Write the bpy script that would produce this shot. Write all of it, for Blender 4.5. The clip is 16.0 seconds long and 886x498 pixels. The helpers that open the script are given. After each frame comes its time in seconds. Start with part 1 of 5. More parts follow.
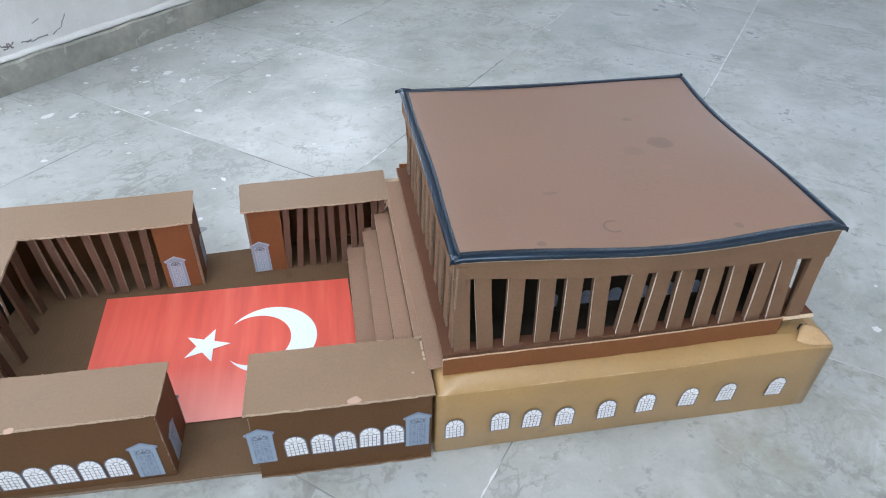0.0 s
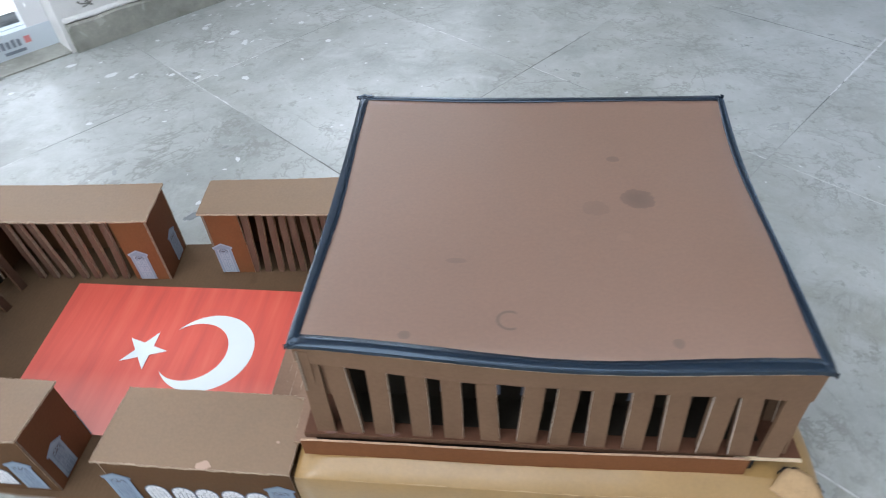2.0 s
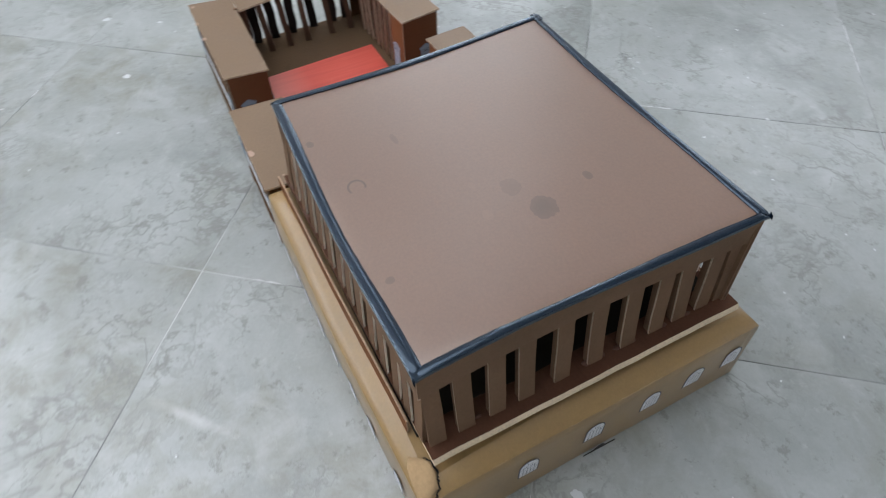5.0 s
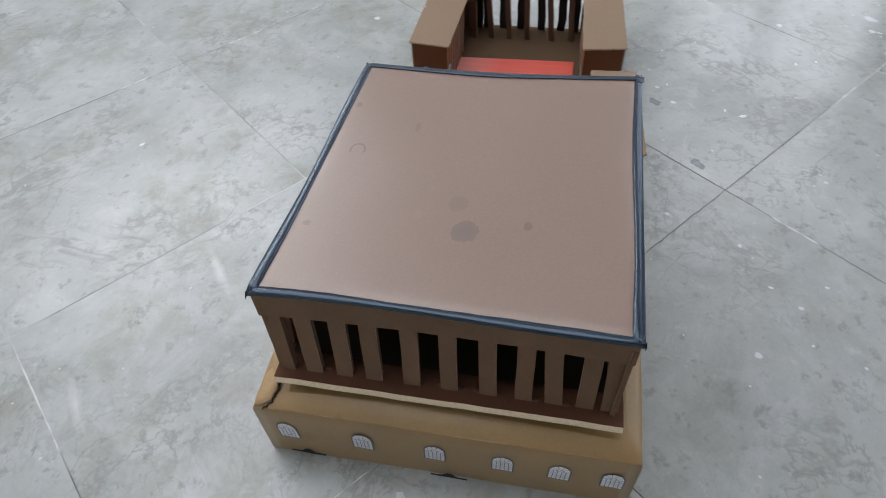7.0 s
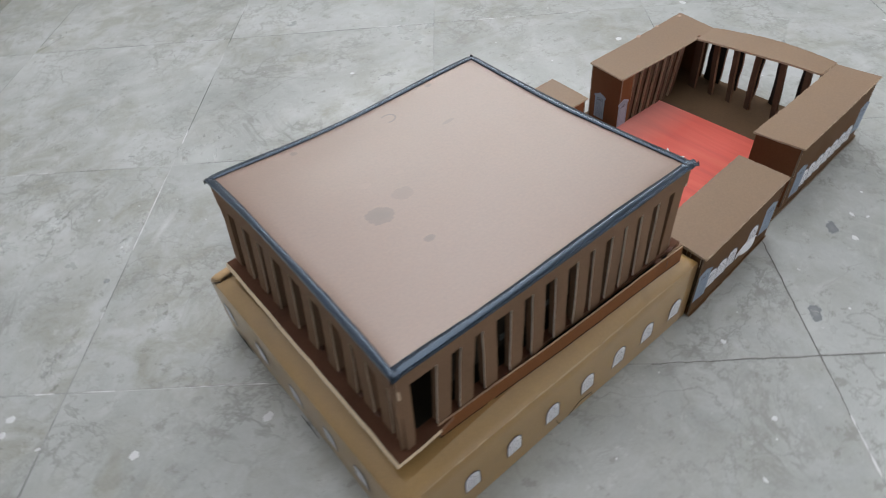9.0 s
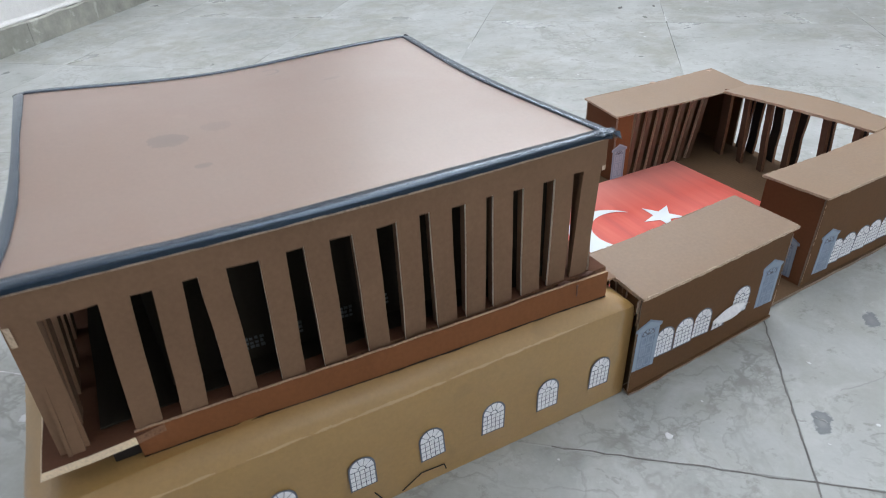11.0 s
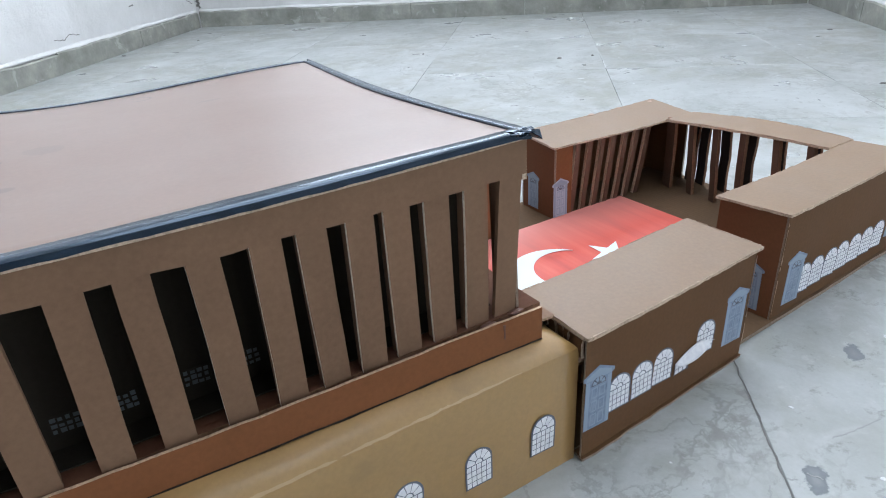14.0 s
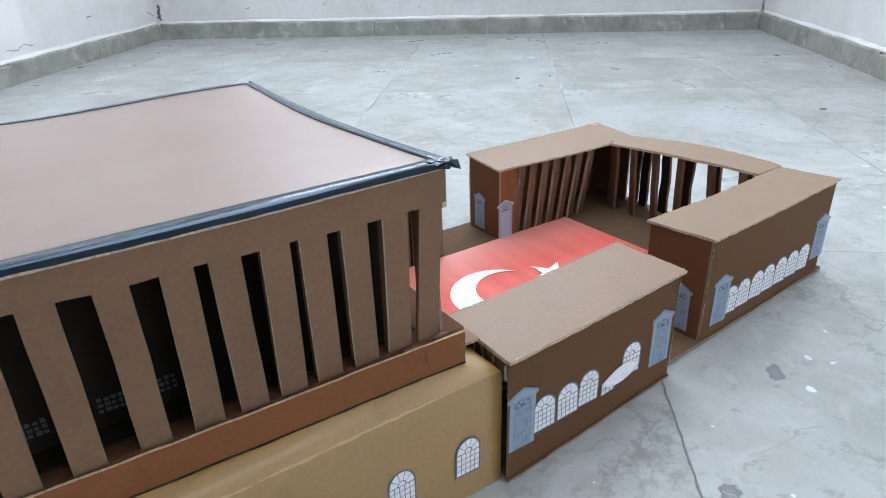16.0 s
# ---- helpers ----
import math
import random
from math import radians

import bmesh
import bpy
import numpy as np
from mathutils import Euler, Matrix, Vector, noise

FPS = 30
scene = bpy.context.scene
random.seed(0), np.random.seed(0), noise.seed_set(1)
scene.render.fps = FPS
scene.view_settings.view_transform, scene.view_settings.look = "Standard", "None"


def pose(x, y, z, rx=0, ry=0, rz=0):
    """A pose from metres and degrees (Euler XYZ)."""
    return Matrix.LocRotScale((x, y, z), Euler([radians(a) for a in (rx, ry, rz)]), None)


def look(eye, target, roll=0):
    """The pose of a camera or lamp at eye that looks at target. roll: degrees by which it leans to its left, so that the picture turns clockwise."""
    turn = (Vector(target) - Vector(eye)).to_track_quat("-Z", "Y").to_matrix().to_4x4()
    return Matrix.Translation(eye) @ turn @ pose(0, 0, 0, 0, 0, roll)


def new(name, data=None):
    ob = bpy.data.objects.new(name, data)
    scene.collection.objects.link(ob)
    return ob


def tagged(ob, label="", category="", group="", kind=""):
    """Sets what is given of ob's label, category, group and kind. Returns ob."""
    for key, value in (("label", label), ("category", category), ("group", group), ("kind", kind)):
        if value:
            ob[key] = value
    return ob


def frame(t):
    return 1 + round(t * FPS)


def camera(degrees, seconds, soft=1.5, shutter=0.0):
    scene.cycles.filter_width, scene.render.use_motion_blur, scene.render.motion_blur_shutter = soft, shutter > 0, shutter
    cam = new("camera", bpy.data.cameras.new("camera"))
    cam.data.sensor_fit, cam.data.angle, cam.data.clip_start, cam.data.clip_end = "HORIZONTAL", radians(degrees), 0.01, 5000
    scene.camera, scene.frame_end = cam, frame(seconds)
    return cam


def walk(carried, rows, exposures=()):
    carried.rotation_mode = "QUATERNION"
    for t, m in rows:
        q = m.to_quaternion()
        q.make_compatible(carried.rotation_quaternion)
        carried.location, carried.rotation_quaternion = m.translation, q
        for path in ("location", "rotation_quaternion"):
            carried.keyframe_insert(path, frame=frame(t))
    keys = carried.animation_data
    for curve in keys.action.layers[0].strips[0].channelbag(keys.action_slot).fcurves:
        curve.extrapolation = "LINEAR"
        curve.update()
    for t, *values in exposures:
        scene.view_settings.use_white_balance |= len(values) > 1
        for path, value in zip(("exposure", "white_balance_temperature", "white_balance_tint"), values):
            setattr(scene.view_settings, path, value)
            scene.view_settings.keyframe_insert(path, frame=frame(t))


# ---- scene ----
cam = camera(69.2, 16.0, soft=1.0, shutter=0.4)
PATH = [
    (0, (-0.1, -0.513, 0.768), (0.205, 1.029, -0.469), 2.1),
    (0.5, (-0.048, -0.471, 0.761), (0.179, 1.08, -0.482), 1.4),
    (1, (0.034, -0.395, 0.755), (0.144, 1.099, -0.571), 1.0),
    (1.5, (0.101, -0.328, 0.762), (0.114, 1.134, -0.602), 0.4),
    (2, (0.222, -0.327, 0.789), (0.037, 1.11, -0.589), -3.4),
    (2.5, (0.429, -0.339, 0.824), (-0.055, 1.008, -0.574), -4.2),
    (3, (0.525, -0.303, 0.834), (-0.14, 0.98, -0.549), -4.3),
    (3.5, (0.583, -0.234, 0.836), (-0.26, 0.926, -0.558), -5.1),
    (4, (0.63, -0.175, 0.845), (-0.341, 0.806, -0.602), -2.7),
    (4.2, (0.65, -0.158, 0.844), (-0.331, 0.758, -0.639), -1.4),
    (6.3, (0.988, 0.229, 0.912), (-0.362, 0.108, -0.558), -4.7),
    (6.5, (0.959, 0.295, 0.911), (-0.378, 0.121, -0.566), -4.3),
    (7, (0.911, 0.367, 0.9), (-0.374, 0.045, -0.598), -3.9),
    (7.5, (0.882, 0.507, 0.919), (-0.34, -0.154, -0.52), -8.5),
    (8, (0.871, 0.614, 0.919), (-0.24, -0.315, -0.46), -6.5),
    (8.5, (0.812, 0.725, 0.908), (-0.192, -0.306, -0.481), -3.5),
    (9, (0.668, 0.813, 0.866), (-0.139, -0.339, -0.556), -6.3),
    (9.2, (0.595, 0.834, 0.86), (-0.154, -0.34, -0.576), -5.3),
    (11.3, (0.385, 0.897, 0.505), (-0.345, -0.639, -0.547), -2.5),
    (11.5, (0.375, 0.891, 0.484), (-0.35, -0.655, -0.557), -2.4),
    (12, (0.339, 0.855, 0.453), (-0.491, -0.681, -0.523), -1.7),
    (12.5, (0.311, 0.823, 0.435), (-0.582, -0.692, -0.516), 0.1),
    (13, (0.31, 0.825, 0.44), (-0.581, -0.706, -0.489), -0.8),
    (13.5, (0.308, 0.839, 0.451), (-0.585, -0.697, -0.468), -2.4),
    (14, (0.304, 0.841, 0.458), (-0.583, -0.703, -0.451), -3.6),
    (14.5, (0.303, 0.846, 0.463), (-0.615, -0.687, -0.435), -2.3),
    (15, (0.286, 0.848, 0.463), (-0.661, -0.671, -0.43), -2.2),
    (15.5, (0.276, 0.858, 0.465), (-0.694, -0.649, -0.423), -2.0),
    (16, (0.275, 0.866, 0.47), (-0.705, -0.642, -0.405), -1.9),
]
EXPOSURE = [(0, -0.18, 6200, 10), (1.5, -0.25, 6200, 10), (3, -0.38, 6250, 10), (4.2, -0.56, 6350, 10), (6.3, -0.71, 6550, 11), (7, -0.74, 6550, 12), (8, -0.73, 6700, 13), (9.2, -0.62, 6800, 12),
            (11.3, -0.28, 6400, 11), (12.5, -0.12, 6150, 10), (16, -0.09, 6080, 10)]
walk(cam, [(t, look(eye, target, roll)) for t, eye, target, roll in PATH], EXPOSURE)

# ---- light ----
# room axes: E1 runs along the two long walls, E2 across the room
E1 = Vector((0.63, 0.7766, 0.0))
E2 = Vector((0.7766, -0.63, 0.0))
ROOM_O = Vector((-2.776, -0.988, 0.0))
# the two corners of the end wall; the long walls run not quite true to the tiles
W1 = Vector((-0.485, -3.124, 0.0))
W2 = Vector((-2.955, -1.081, 0.0))
E1W = (E1 + E2 * 0.025).normalized()
E2W = Vector((E1W.y, -E1W.x, 0.0))
E1E = (E1 - E2 * 0.012).normalized()
E2E = Vector((E1E.y, -E1E.x, 0.0))
ROOM_LEN, ROOM_H = 6.6, 2.9
DOOR_S0, DOOR_S1, DOOR_H = 2.255, 3.045, 2.15

world = bpy.data.worlds.new("sky")
scene.world = world
world.use_nodes = True
wn = world.node_tree.nodes
sky = wn.new("ShaderNodeTexSky")
sky.sky_type = "NISHITA"
sky.sun_disc = False
sky.sun_elevation = radians(42)
sky.sun_rotation = radians(120)
wn["Background"].inputs["Strength"].default_value = 0.12
world.node_tree.links.new(sky.outputs["Color"], wn["Background"].inputs["Color"])


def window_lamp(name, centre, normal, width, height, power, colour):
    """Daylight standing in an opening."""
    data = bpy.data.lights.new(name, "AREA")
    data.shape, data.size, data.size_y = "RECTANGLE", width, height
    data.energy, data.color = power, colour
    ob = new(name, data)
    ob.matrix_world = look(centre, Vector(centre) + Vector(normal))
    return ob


def along_b(s, z, out=0.0):
    """A place on the wall with the glazed door, out metres into the room."""
    return W2 + E1W * s + E2W * out + Vector((0, 0, z))


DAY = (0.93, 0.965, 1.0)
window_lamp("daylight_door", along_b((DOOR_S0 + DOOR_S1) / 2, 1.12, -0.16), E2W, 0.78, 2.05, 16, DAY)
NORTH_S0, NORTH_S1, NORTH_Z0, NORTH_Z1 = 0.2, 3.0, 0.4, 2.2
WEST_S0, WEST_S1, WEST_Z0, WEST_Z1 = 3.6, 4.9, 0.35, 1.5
# assumed window above the low strip of wall in view, brightening the floor before it
window_lamp("assumed_daylight_west", along_b((WEST_S0 + WEST_S1) / 2, 0.925, -0.16), E2W, 1.2, 1.05, 10.5, DAY)
# assumed north window, unseen; added so the far floor catches its light
window_lamp("assumed_daylight_north", W2 + E1W * (ROOM_LEN + 0.16) + E2W * 1.6 + Vector((0, 0, 1.3)), -E1W, 2.7, 1.7, 6, DAY)
# high window in the end wall, unseen; assumed from the glare on tape and roof
A_DIR = (W2 - W1).normalized()
A_OUT = Vector((A_DIR.y, -A_DIR.x, 0))
if A_OUT.dot(E1) > 0:
    A_OUT = -A_OUT
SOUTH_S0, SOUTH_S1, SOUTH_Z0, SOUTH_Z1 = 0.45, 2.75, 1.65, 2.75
window_lamp("assumed_daylight_south", W1 + A_DIR * 1.6 + A_OUT * 0.16 + Vector((0, 0, 2.2)), -A_OUT, 2.2, 1.02, 50, DAY)
# assumed, unseen roof light added over the room: middle and size along E1, E2
LIGHT_S, LIGHT_N, LIGHT_LS, LIGHT_LN = 1.6, 1.6, 2.9, 1.9
assumed_roof_light = ROOM_O + E1 * LIGHT_S + E2 * LIGHT_N + Vector((0, 0, ROOM_H + 0.10))
lamp = window_lamp("assumed_daylight_roof", assumed_roof_light, (0, 0, -1), LIGHT_LS, LIGHT_LN, 75, DAY)
lamp.matrix_world = Matrix.Translation(assumed_roof_light) @ Matrix.Rotation(math.atan2(E1.y, E1.x), 4, "Z")


# ---- materials ----
def material(name, base, rough=0.8, metal=0.0, spec=0.5):
    m = bpy.data.materials.new(name)
    m.use_nodes = True
    b = m.node_tree.nodes["Principled BSDF"]
    b.inputs["Base Color"].default_value = (*base, 1)
    b.inputs["Roughness"].default_value = rough
    b.inputs["Metallic"].default_value = metal
    b.inputs["Specular IOR Level"].default_value = spec
    return m


def node(m, kind, **values):
    n = m.node_tree.nodes.new(kind)
    for key, value in values.items():
        n.inputs[key].default_value = value
    return n


def join(m, a, b):
    m.node_tree.links.new(a, b)


def bsdf(m):
    return m.node_tree.nodes["Principled BSDF"]


def coords(m, stretch=(1, 1, 1)):
    c = m.node_tree.nodes.new("ShaderNodeTexCoord")
    g = m.node_tree.nodes.new("ShaderNodeMapping")
    g.inputs["Scale"].default_value = stretch
    join(m, c.outputs["Object"], g.inputs["Vector"])
    return g.outputs["Vector"]


def ramp(m, fac, stops):
    r = m.node_tree.nodes.new("ShaderNodeValToRGB")
    els = r.color_ramp.elements
    while len(els) < len(stops):
        els.new(0.5)
    for el, (at, c) in zip(els, stops):
        el.position = at
        el.color = (*c, 1) if len(c) == 3 else c
    join(m, fac, r.inputs["Fac"])
    return r.outputs["Color"]


def noise_tex(m, vec, scale, detail=4.0, rough=0.55, distort=0.0):
    n = node(m, "ShaderNodeTexNoise", Scale=scale, Detail=detail, Roughness=rough, Distortion=distort)
    join(m, vec, n.inputs["Vector"])
    return n.outputs["Fac"]


def mixed(m, fac, a, b, mode="MIX"):
    x = m.node_tree.nodes.new("ShaderNodeMix")
    x.data_type, x.blend_type = "RGBA", mode
    if isinstance(fac, float):
        x.inputs[0].default_value = fac
    else:
        join(m, fac, x.inputs[0])
    for k, v in ((6, a), (7, b)):
        if isinstance(v, tuple):
            x.inputs[k].default_value = (*v, 1)
        else:
            join(m, v, x.inputs[k])
    return x.outputs[2]


def bump(m, height, strength, distance):
    b = node(m, "ShaderNodeBump", Strength=strength, Distance=distance)
    join(m, height, b.inputs["Height"])
    join(m, b.outputs["Normal"], bsdf(m).inputs["Normal"])


def shade(c, k):
    return tuple(v * k for v in c)


def card(name, base, ribs=(0, 1), rough=0.75, wear=0.35, sheen=0.35, spots=0.0, relief=0.25):
    """Corrugated cardboard: faint ribs, blotches, fibre grain. ribs: the axes across which the flutes run."""
    m = material(name, base, rough, 0.0, sheen)
    v = coords(m)
    big = noise_tex(m, v, 9.0, 5.0, 0.6)
    small = noise_tex(m, v, 260.0, 3.0, 0.6)
    c = ramp(m, big, [(0.28, shade(base, 1 - wear * 0.45)), (0.52, base), (0.75, shade(base, 1 + wear * 0.3))])
    c = mixed(m, 0.35, c, ramp(m, small, [(0.3, shade(base, 0.8)), (0.7, shade(base, 1.18))]))
    if spots:
        stain = noise_tex(m, v, 21.0, 2.0, 0.5)
        c = mixed(m, ramp(m, stain, [(0.66, (0, 0, 0)), (0.74, (spots, spots, spots))]), c, shade(base, 0.7))
    join(m, c, bsdf(m).inputs["Base Color"])
    w = node(m, "ShaderNodeTexWave", Scale=48.0, Distortion=0.6, Detail=1.0)
    w.bands_direction = "X" if ribs[0] else "Y"
    join(m, v, w.inputs["Vector"])
    h = mixed(m, 0.35, w.outputs["Color"], small)
    bump(m, h, relief, 0.0005)
    r = ramp(m, big, [(0.3, (rough - 0.08,) * 3), (0.7, (min(1.0, rough + 0.1),) * 3)])
    join(m, r, bsdf(m).inputs["Roughness"])
    return m


ROOF_BROWN = (0.206, 0.115, 0.077)
PLAIN_BROWN = (0.186, 0.111, 0.068)
WALL_BROWN = (0.122, 0.063, 0.029)
RUST_BROWN = (0.205, 0.082, 0.034)
TAN = (0.330, 0.197, 0.066)
M_ROOF = card("hall_roof_card", ROOF_BROWN, (1, 0), 0.5, 0.16, 0.25, relief=0.05)
bsdf(M_ROOF).inputs["Coat Weight"].default_value = 1.0
bsdf(M_ROOF).inputs["Coat Roughness"].default_value = 0.35
bsdf(M_ROOF).inputs["Coat IOR"].default_value = 1.85


def stain_roof(m):
    """Old drops and scuffs on the roof sheet: (x, y, radius, squash, strength, pale)."""
    pos = coords(m)
    col = bsdf(m).inputs["Base Color"].links[0].from_socket
    for x, y, r, squash, force, tone in ((0.375, 0.262, 0.029, 0.9, 0.80, 0.50), (0.3265, 0.245, 0.024, 0.8, 0.45, 0.55), (0.354, 0.339, 0.013, 0.7, 0.75, 0.5),
                                         (0.130, 0.054, 0.010, 0.8, 0.75, 0.5), (0.386, 0.057, 0.009, 1.0, 0.7, 0.5), (0.173, 0.157, 0.017, 0.35, 0.55, 0.55),
                                         (0.353, 0.197, 0.014, 0.7, 0.30, 1.3), (0.300, 0.205, 0.010, 0.6, 0.22, 1.3)):
        mp = m.node_tree.nodes.new("ShaderNodeMapping")
        mp.vector_type = "TEXTURE"
        mp.inputs["Location"].default_value = (x, y, 0)
        mp.inputs["Scale"].default_value = (r, r * squash, 100)
        join(m, pos, mp.inputs["Vector"])
        ln = m.node_tree.nodes.new("ShaderNodeVectorMath")
        ln.operation = "LENGTH"
        join(m, mp.outputs["Vector"], ln.inputs[0])
        wob = m.node_tree.nodes.new("ShaderNodeMath")
        wob.operation = "MULTIPLY_ADD"
        join(m, noise_tex(m, pos, 70.0), wob.inputs[0])
        wob.inputs[1].default_value = 0.7
        join(m, ln.outputs["Value"], wob.inputs[2])
        fac = ramp(m, wob.outputs["Value"], [(0.55, (force,) * 3), (0.97, (force * 0.75,) * 3), (1.0, (0, 0, 0))])
        col = mixed(m, fac, col, shade(ROOF_BROWN, tone))
    # a hooked scuff, open on one side
    mp = m.node_tree.nodes.new("ShaderNodeMapping")
    mp.vector_type = "TEXTURE"
    mp.inputs["Location"].default_value = (0.231, 0.080, 0)
    mp.inputs["Scale"].default_value = (0.0140, 0.0125, 100)
    join(m, pos, mp.inputs["Vector"])
    ln = m.node_tree.nodes.new("ShaderNodeVectorMath")
    ln.operation = "LENGTH"
    join(m, mp.outputs["Vector"], ln.inputs[0])
    ring = ramp(m, ln.outputs["Value"], [(0.70, (0, 0, 0)), (0.80, (0.85,) * 3), (0.92, (0.85,) * 3), (1.0, (0, 0, 0))])
    sep = m.node_tree.nodes.new("ShaderNodeSeparateXYZ")
    join(m, mp.outputs["Vector"], sep.inputs["Vector"])
    cut = ramp(m, sep.outputs["X"], [(0.30, (1, 1, 1)), (0.55, (0, 0, 0))])
    both = mixed(m, 1.0, ring, cut, "MULTIPLY")
    col = mixed(m, both, col, shade(ROOF_BROWN, 0.45))
    join(m, col, bsdf(m).inputs["Base Color"])


stain_roof(M_ROOF)
M_GALROOF = card("gallery_roof_card", (0.228, 0.146, 0.086), (1, 0), 0.55, 0.28, 0.45, relief=0.06)
bsdf(M_GALROOF).inputs["Coat Weight"].default_value = 0.3
bsdf(M_GALROOF).inputs["Coat Roughness"].default_value = 0.45
M_COL = card("column_card", PLAIN_BROWN, (1, 0), 0.7, 0.45, 0.12, spots=0.3, relief=0.06)
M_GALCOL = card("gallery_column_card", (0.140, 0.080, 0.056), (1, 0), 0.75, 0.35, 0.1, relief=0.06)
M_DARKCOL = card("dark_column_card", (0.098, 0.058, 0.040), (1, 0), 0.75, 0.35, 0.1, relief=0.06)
M_WALL = card("wall_card", WALL_BROWN, (1, 0), 0.66, 0.25, 0.12, relief=0.08)
M_RUST = card("rust_painted_card", RUST_BROWN, (1, 0), 0.65, 0.4, 0.12, relief=0.1)
M_TAN = card("tan_carton", TAN, (1, 0), 0.48, 0.45, 0.5, spots=0.5, relief=0.08)
bsdf(M_TAN).inputs["Coat Weight"].default_value = 0.9
bsdf(M_TAN).inputs["Coat Roughness"].default_value = 0.3
M_REDWALL = card("red_brown_wall_card", (0.150, 0.062, 0.030), (1, 0), 0.66, 0.3, 0.12, relief=0.08)
M_PLATE = card("court_card", (0.120, 0.074, 0.042), (1, 0), 0.75, 0.6, 0.12, spots=0.5)
M_STEP = card("step_card", (0.265, 0.170, 0.118), (0, 1), 0.75, 0.3, 0.12)
M_BOARD = card("board_card", (0.108, 0.048, 0.028), (0, 1), 0.75, 0.5, 0.15, spots=0.6)
M_BLACKCARDSHADE = card("black_card_and_shade", (0.016, 0.013, 0.012), (1, 0), 0.75, 0.4)
# near-black; on the hall's floor sheet it stands for shade
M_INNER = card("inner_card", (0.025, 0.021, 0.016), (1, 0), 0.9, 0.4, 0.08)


def edge_card(name, base, rough=1.0):
    """A raw cut edge of corrugated board, with its flutes showing."""
    m = material(name, base, 0.9)
    v = coords(m)
    n = noise_tex(m, v, 420.0, 3.0, 0.7)
    c = ramp(m, n, [(0.3, shade(base, 1 - 0.45 * rough)), (0.5, base), (0.7, shade(base, 1 + 0.25 * rough))])
    join(m, c, bsdf(m).inputs["Base Color"])
    bump(m, n, 0.6 * rough, 0.001)
    return m


M_EDGE = edge_card("cut_edge", (0.50, 0.38, 0.28))
M_PALE = edge_card("pale_column_edge", (0.80, 0.70, 0.59), 0.6)
M_RAW = edge_card("raw_pale_edge", (0.76, 0.61, 0.43), 0.5)
M_RUSTEDGE = edge_card("rust_edge", (0.46, 0.31, 0.21))
M_GREYEDGE = edge_card("grey_worn_edge", (0.23, 0.17, 0.125))
M_TORNPALE = edge_card("torn_pale_paper", (0.43, 0.32, 0.235), 0.7)
M_DARKEDGE = edge_card("painted_edge", (0.20, 0.10, 0.055))

# blue of the reflected sky is put into the base, coat and specular tints
M_TAPE = material("black_tape", (0.003, 0.009, 0.020), 0.2, 0.0, 0.6)
bsdf(M_TAPE).inputs["Coat Weight"].default_value = 0.55
bsdf(M_TAPE).inputs["Coat Roughness"].default_value = 0.22
bsdf(M_TAPE).inputs["Coat Tint"].default_value = (0.75, 0.88, 1.0, 1)
bsdf(M_TAPE).inputs["Specular Tint"].default_value = (0.56, 0.78, 1.0, 1)
tv = coords(M_TAPE)
bump(M_TAPE, noise_tex(M_TAPE, tv, 38.0, 3.0), 0.22, 0.002)
join(M_TAPE, ramp(M_TAPE, noise_tex(M_TAPE, tv, 25.0), [(0.3, (0.10,) * 3), (0.7, (0.22,) * 3)]), bsdf(M_TAPE).inputs["Roughness"])

M_FLAG = material("red_print", (0.62, 0.045, 0.03), 0.55)
fv = coords(M_FLAG)
streak = noise_tex(M_FLAG, coords(M_FLAG, (16, 1.2, 1)), 3.0, 4.0)
fc = ramp(M_FLAG, streak, [(0.25, (0.52, 0.042, 0.023)), (0.5, (0.66, 0.064, 0.034)), (0.75, (0.72, 0.112, 0.068))])
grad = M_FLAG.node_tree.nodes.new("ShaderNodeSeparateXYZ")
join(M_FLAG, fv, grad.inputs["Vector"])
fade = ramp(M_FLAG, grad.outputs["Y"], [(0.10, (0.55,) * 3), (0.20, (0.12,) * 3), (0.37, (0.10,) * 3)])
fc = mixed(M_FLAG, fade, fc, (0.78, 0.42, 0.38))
join(M_FLAG, fc, bsdf(M_FLAG).inputs["Base Color"])
M_PAPER = material("white_paper", (0.78, 0.78, 0.80), 0.7)
pn = noise_tex(M_PAPER, coords(M_PAPER), 180.0)
join(M_PAPER, ramp(M_PAPER, pn, [(0.3, (0.68, 0.69, 0.73)), (0.7, (0.84, 0.84, 0.86))]), bsdf(M_PAPER).inputs["Base Color"])
M_WHITEPRINT = material("white_print", (0.76, 0.83, 0.86), 0.6)
M_GREYINK = material("grey_ink", (0.085, 0.09, 0.115), 0.7)
gn = noise_tex(M_GREYINK, coords(M_GREYINK), 300.0)
join(M_GREYINK, ramp(M_GREYINK, gn, [(0.3, (0.06, 0.065, 0.09)), (0.7, (0.17, 0.18, 0.22))]), bsdf(M_GREYINK).inputs["Base Color"])
M_WINLINE = material("window_line_print", (0.135, 0.148, 0.19), 0.7)
M_DOORPRINT = material("blue_grey_print", (0.30, 0.34, 0.43), 0.65)
dn = noise_tex(M_DOORPRINT, coords(M_DOORPRINT), 150.0)
join(M_DOORPRINT, ramp(M_DOORPRINT, dn, [(0.3, (0.15, 0.20, 0.28)), (0.7, (0.25, 0.305, 0.395))]), bsdf(M_DOORPRINT).inputs["Base Color"])
M_DOORLIGHT = material("pale_print", (0.26, 0.325, 0.41), 0.65)
# lit copy of the door print, paled for the inner corner doors
M_DOORLIT = material("lit_door_print", (0.37, 0.43, 0.52), 0.65)
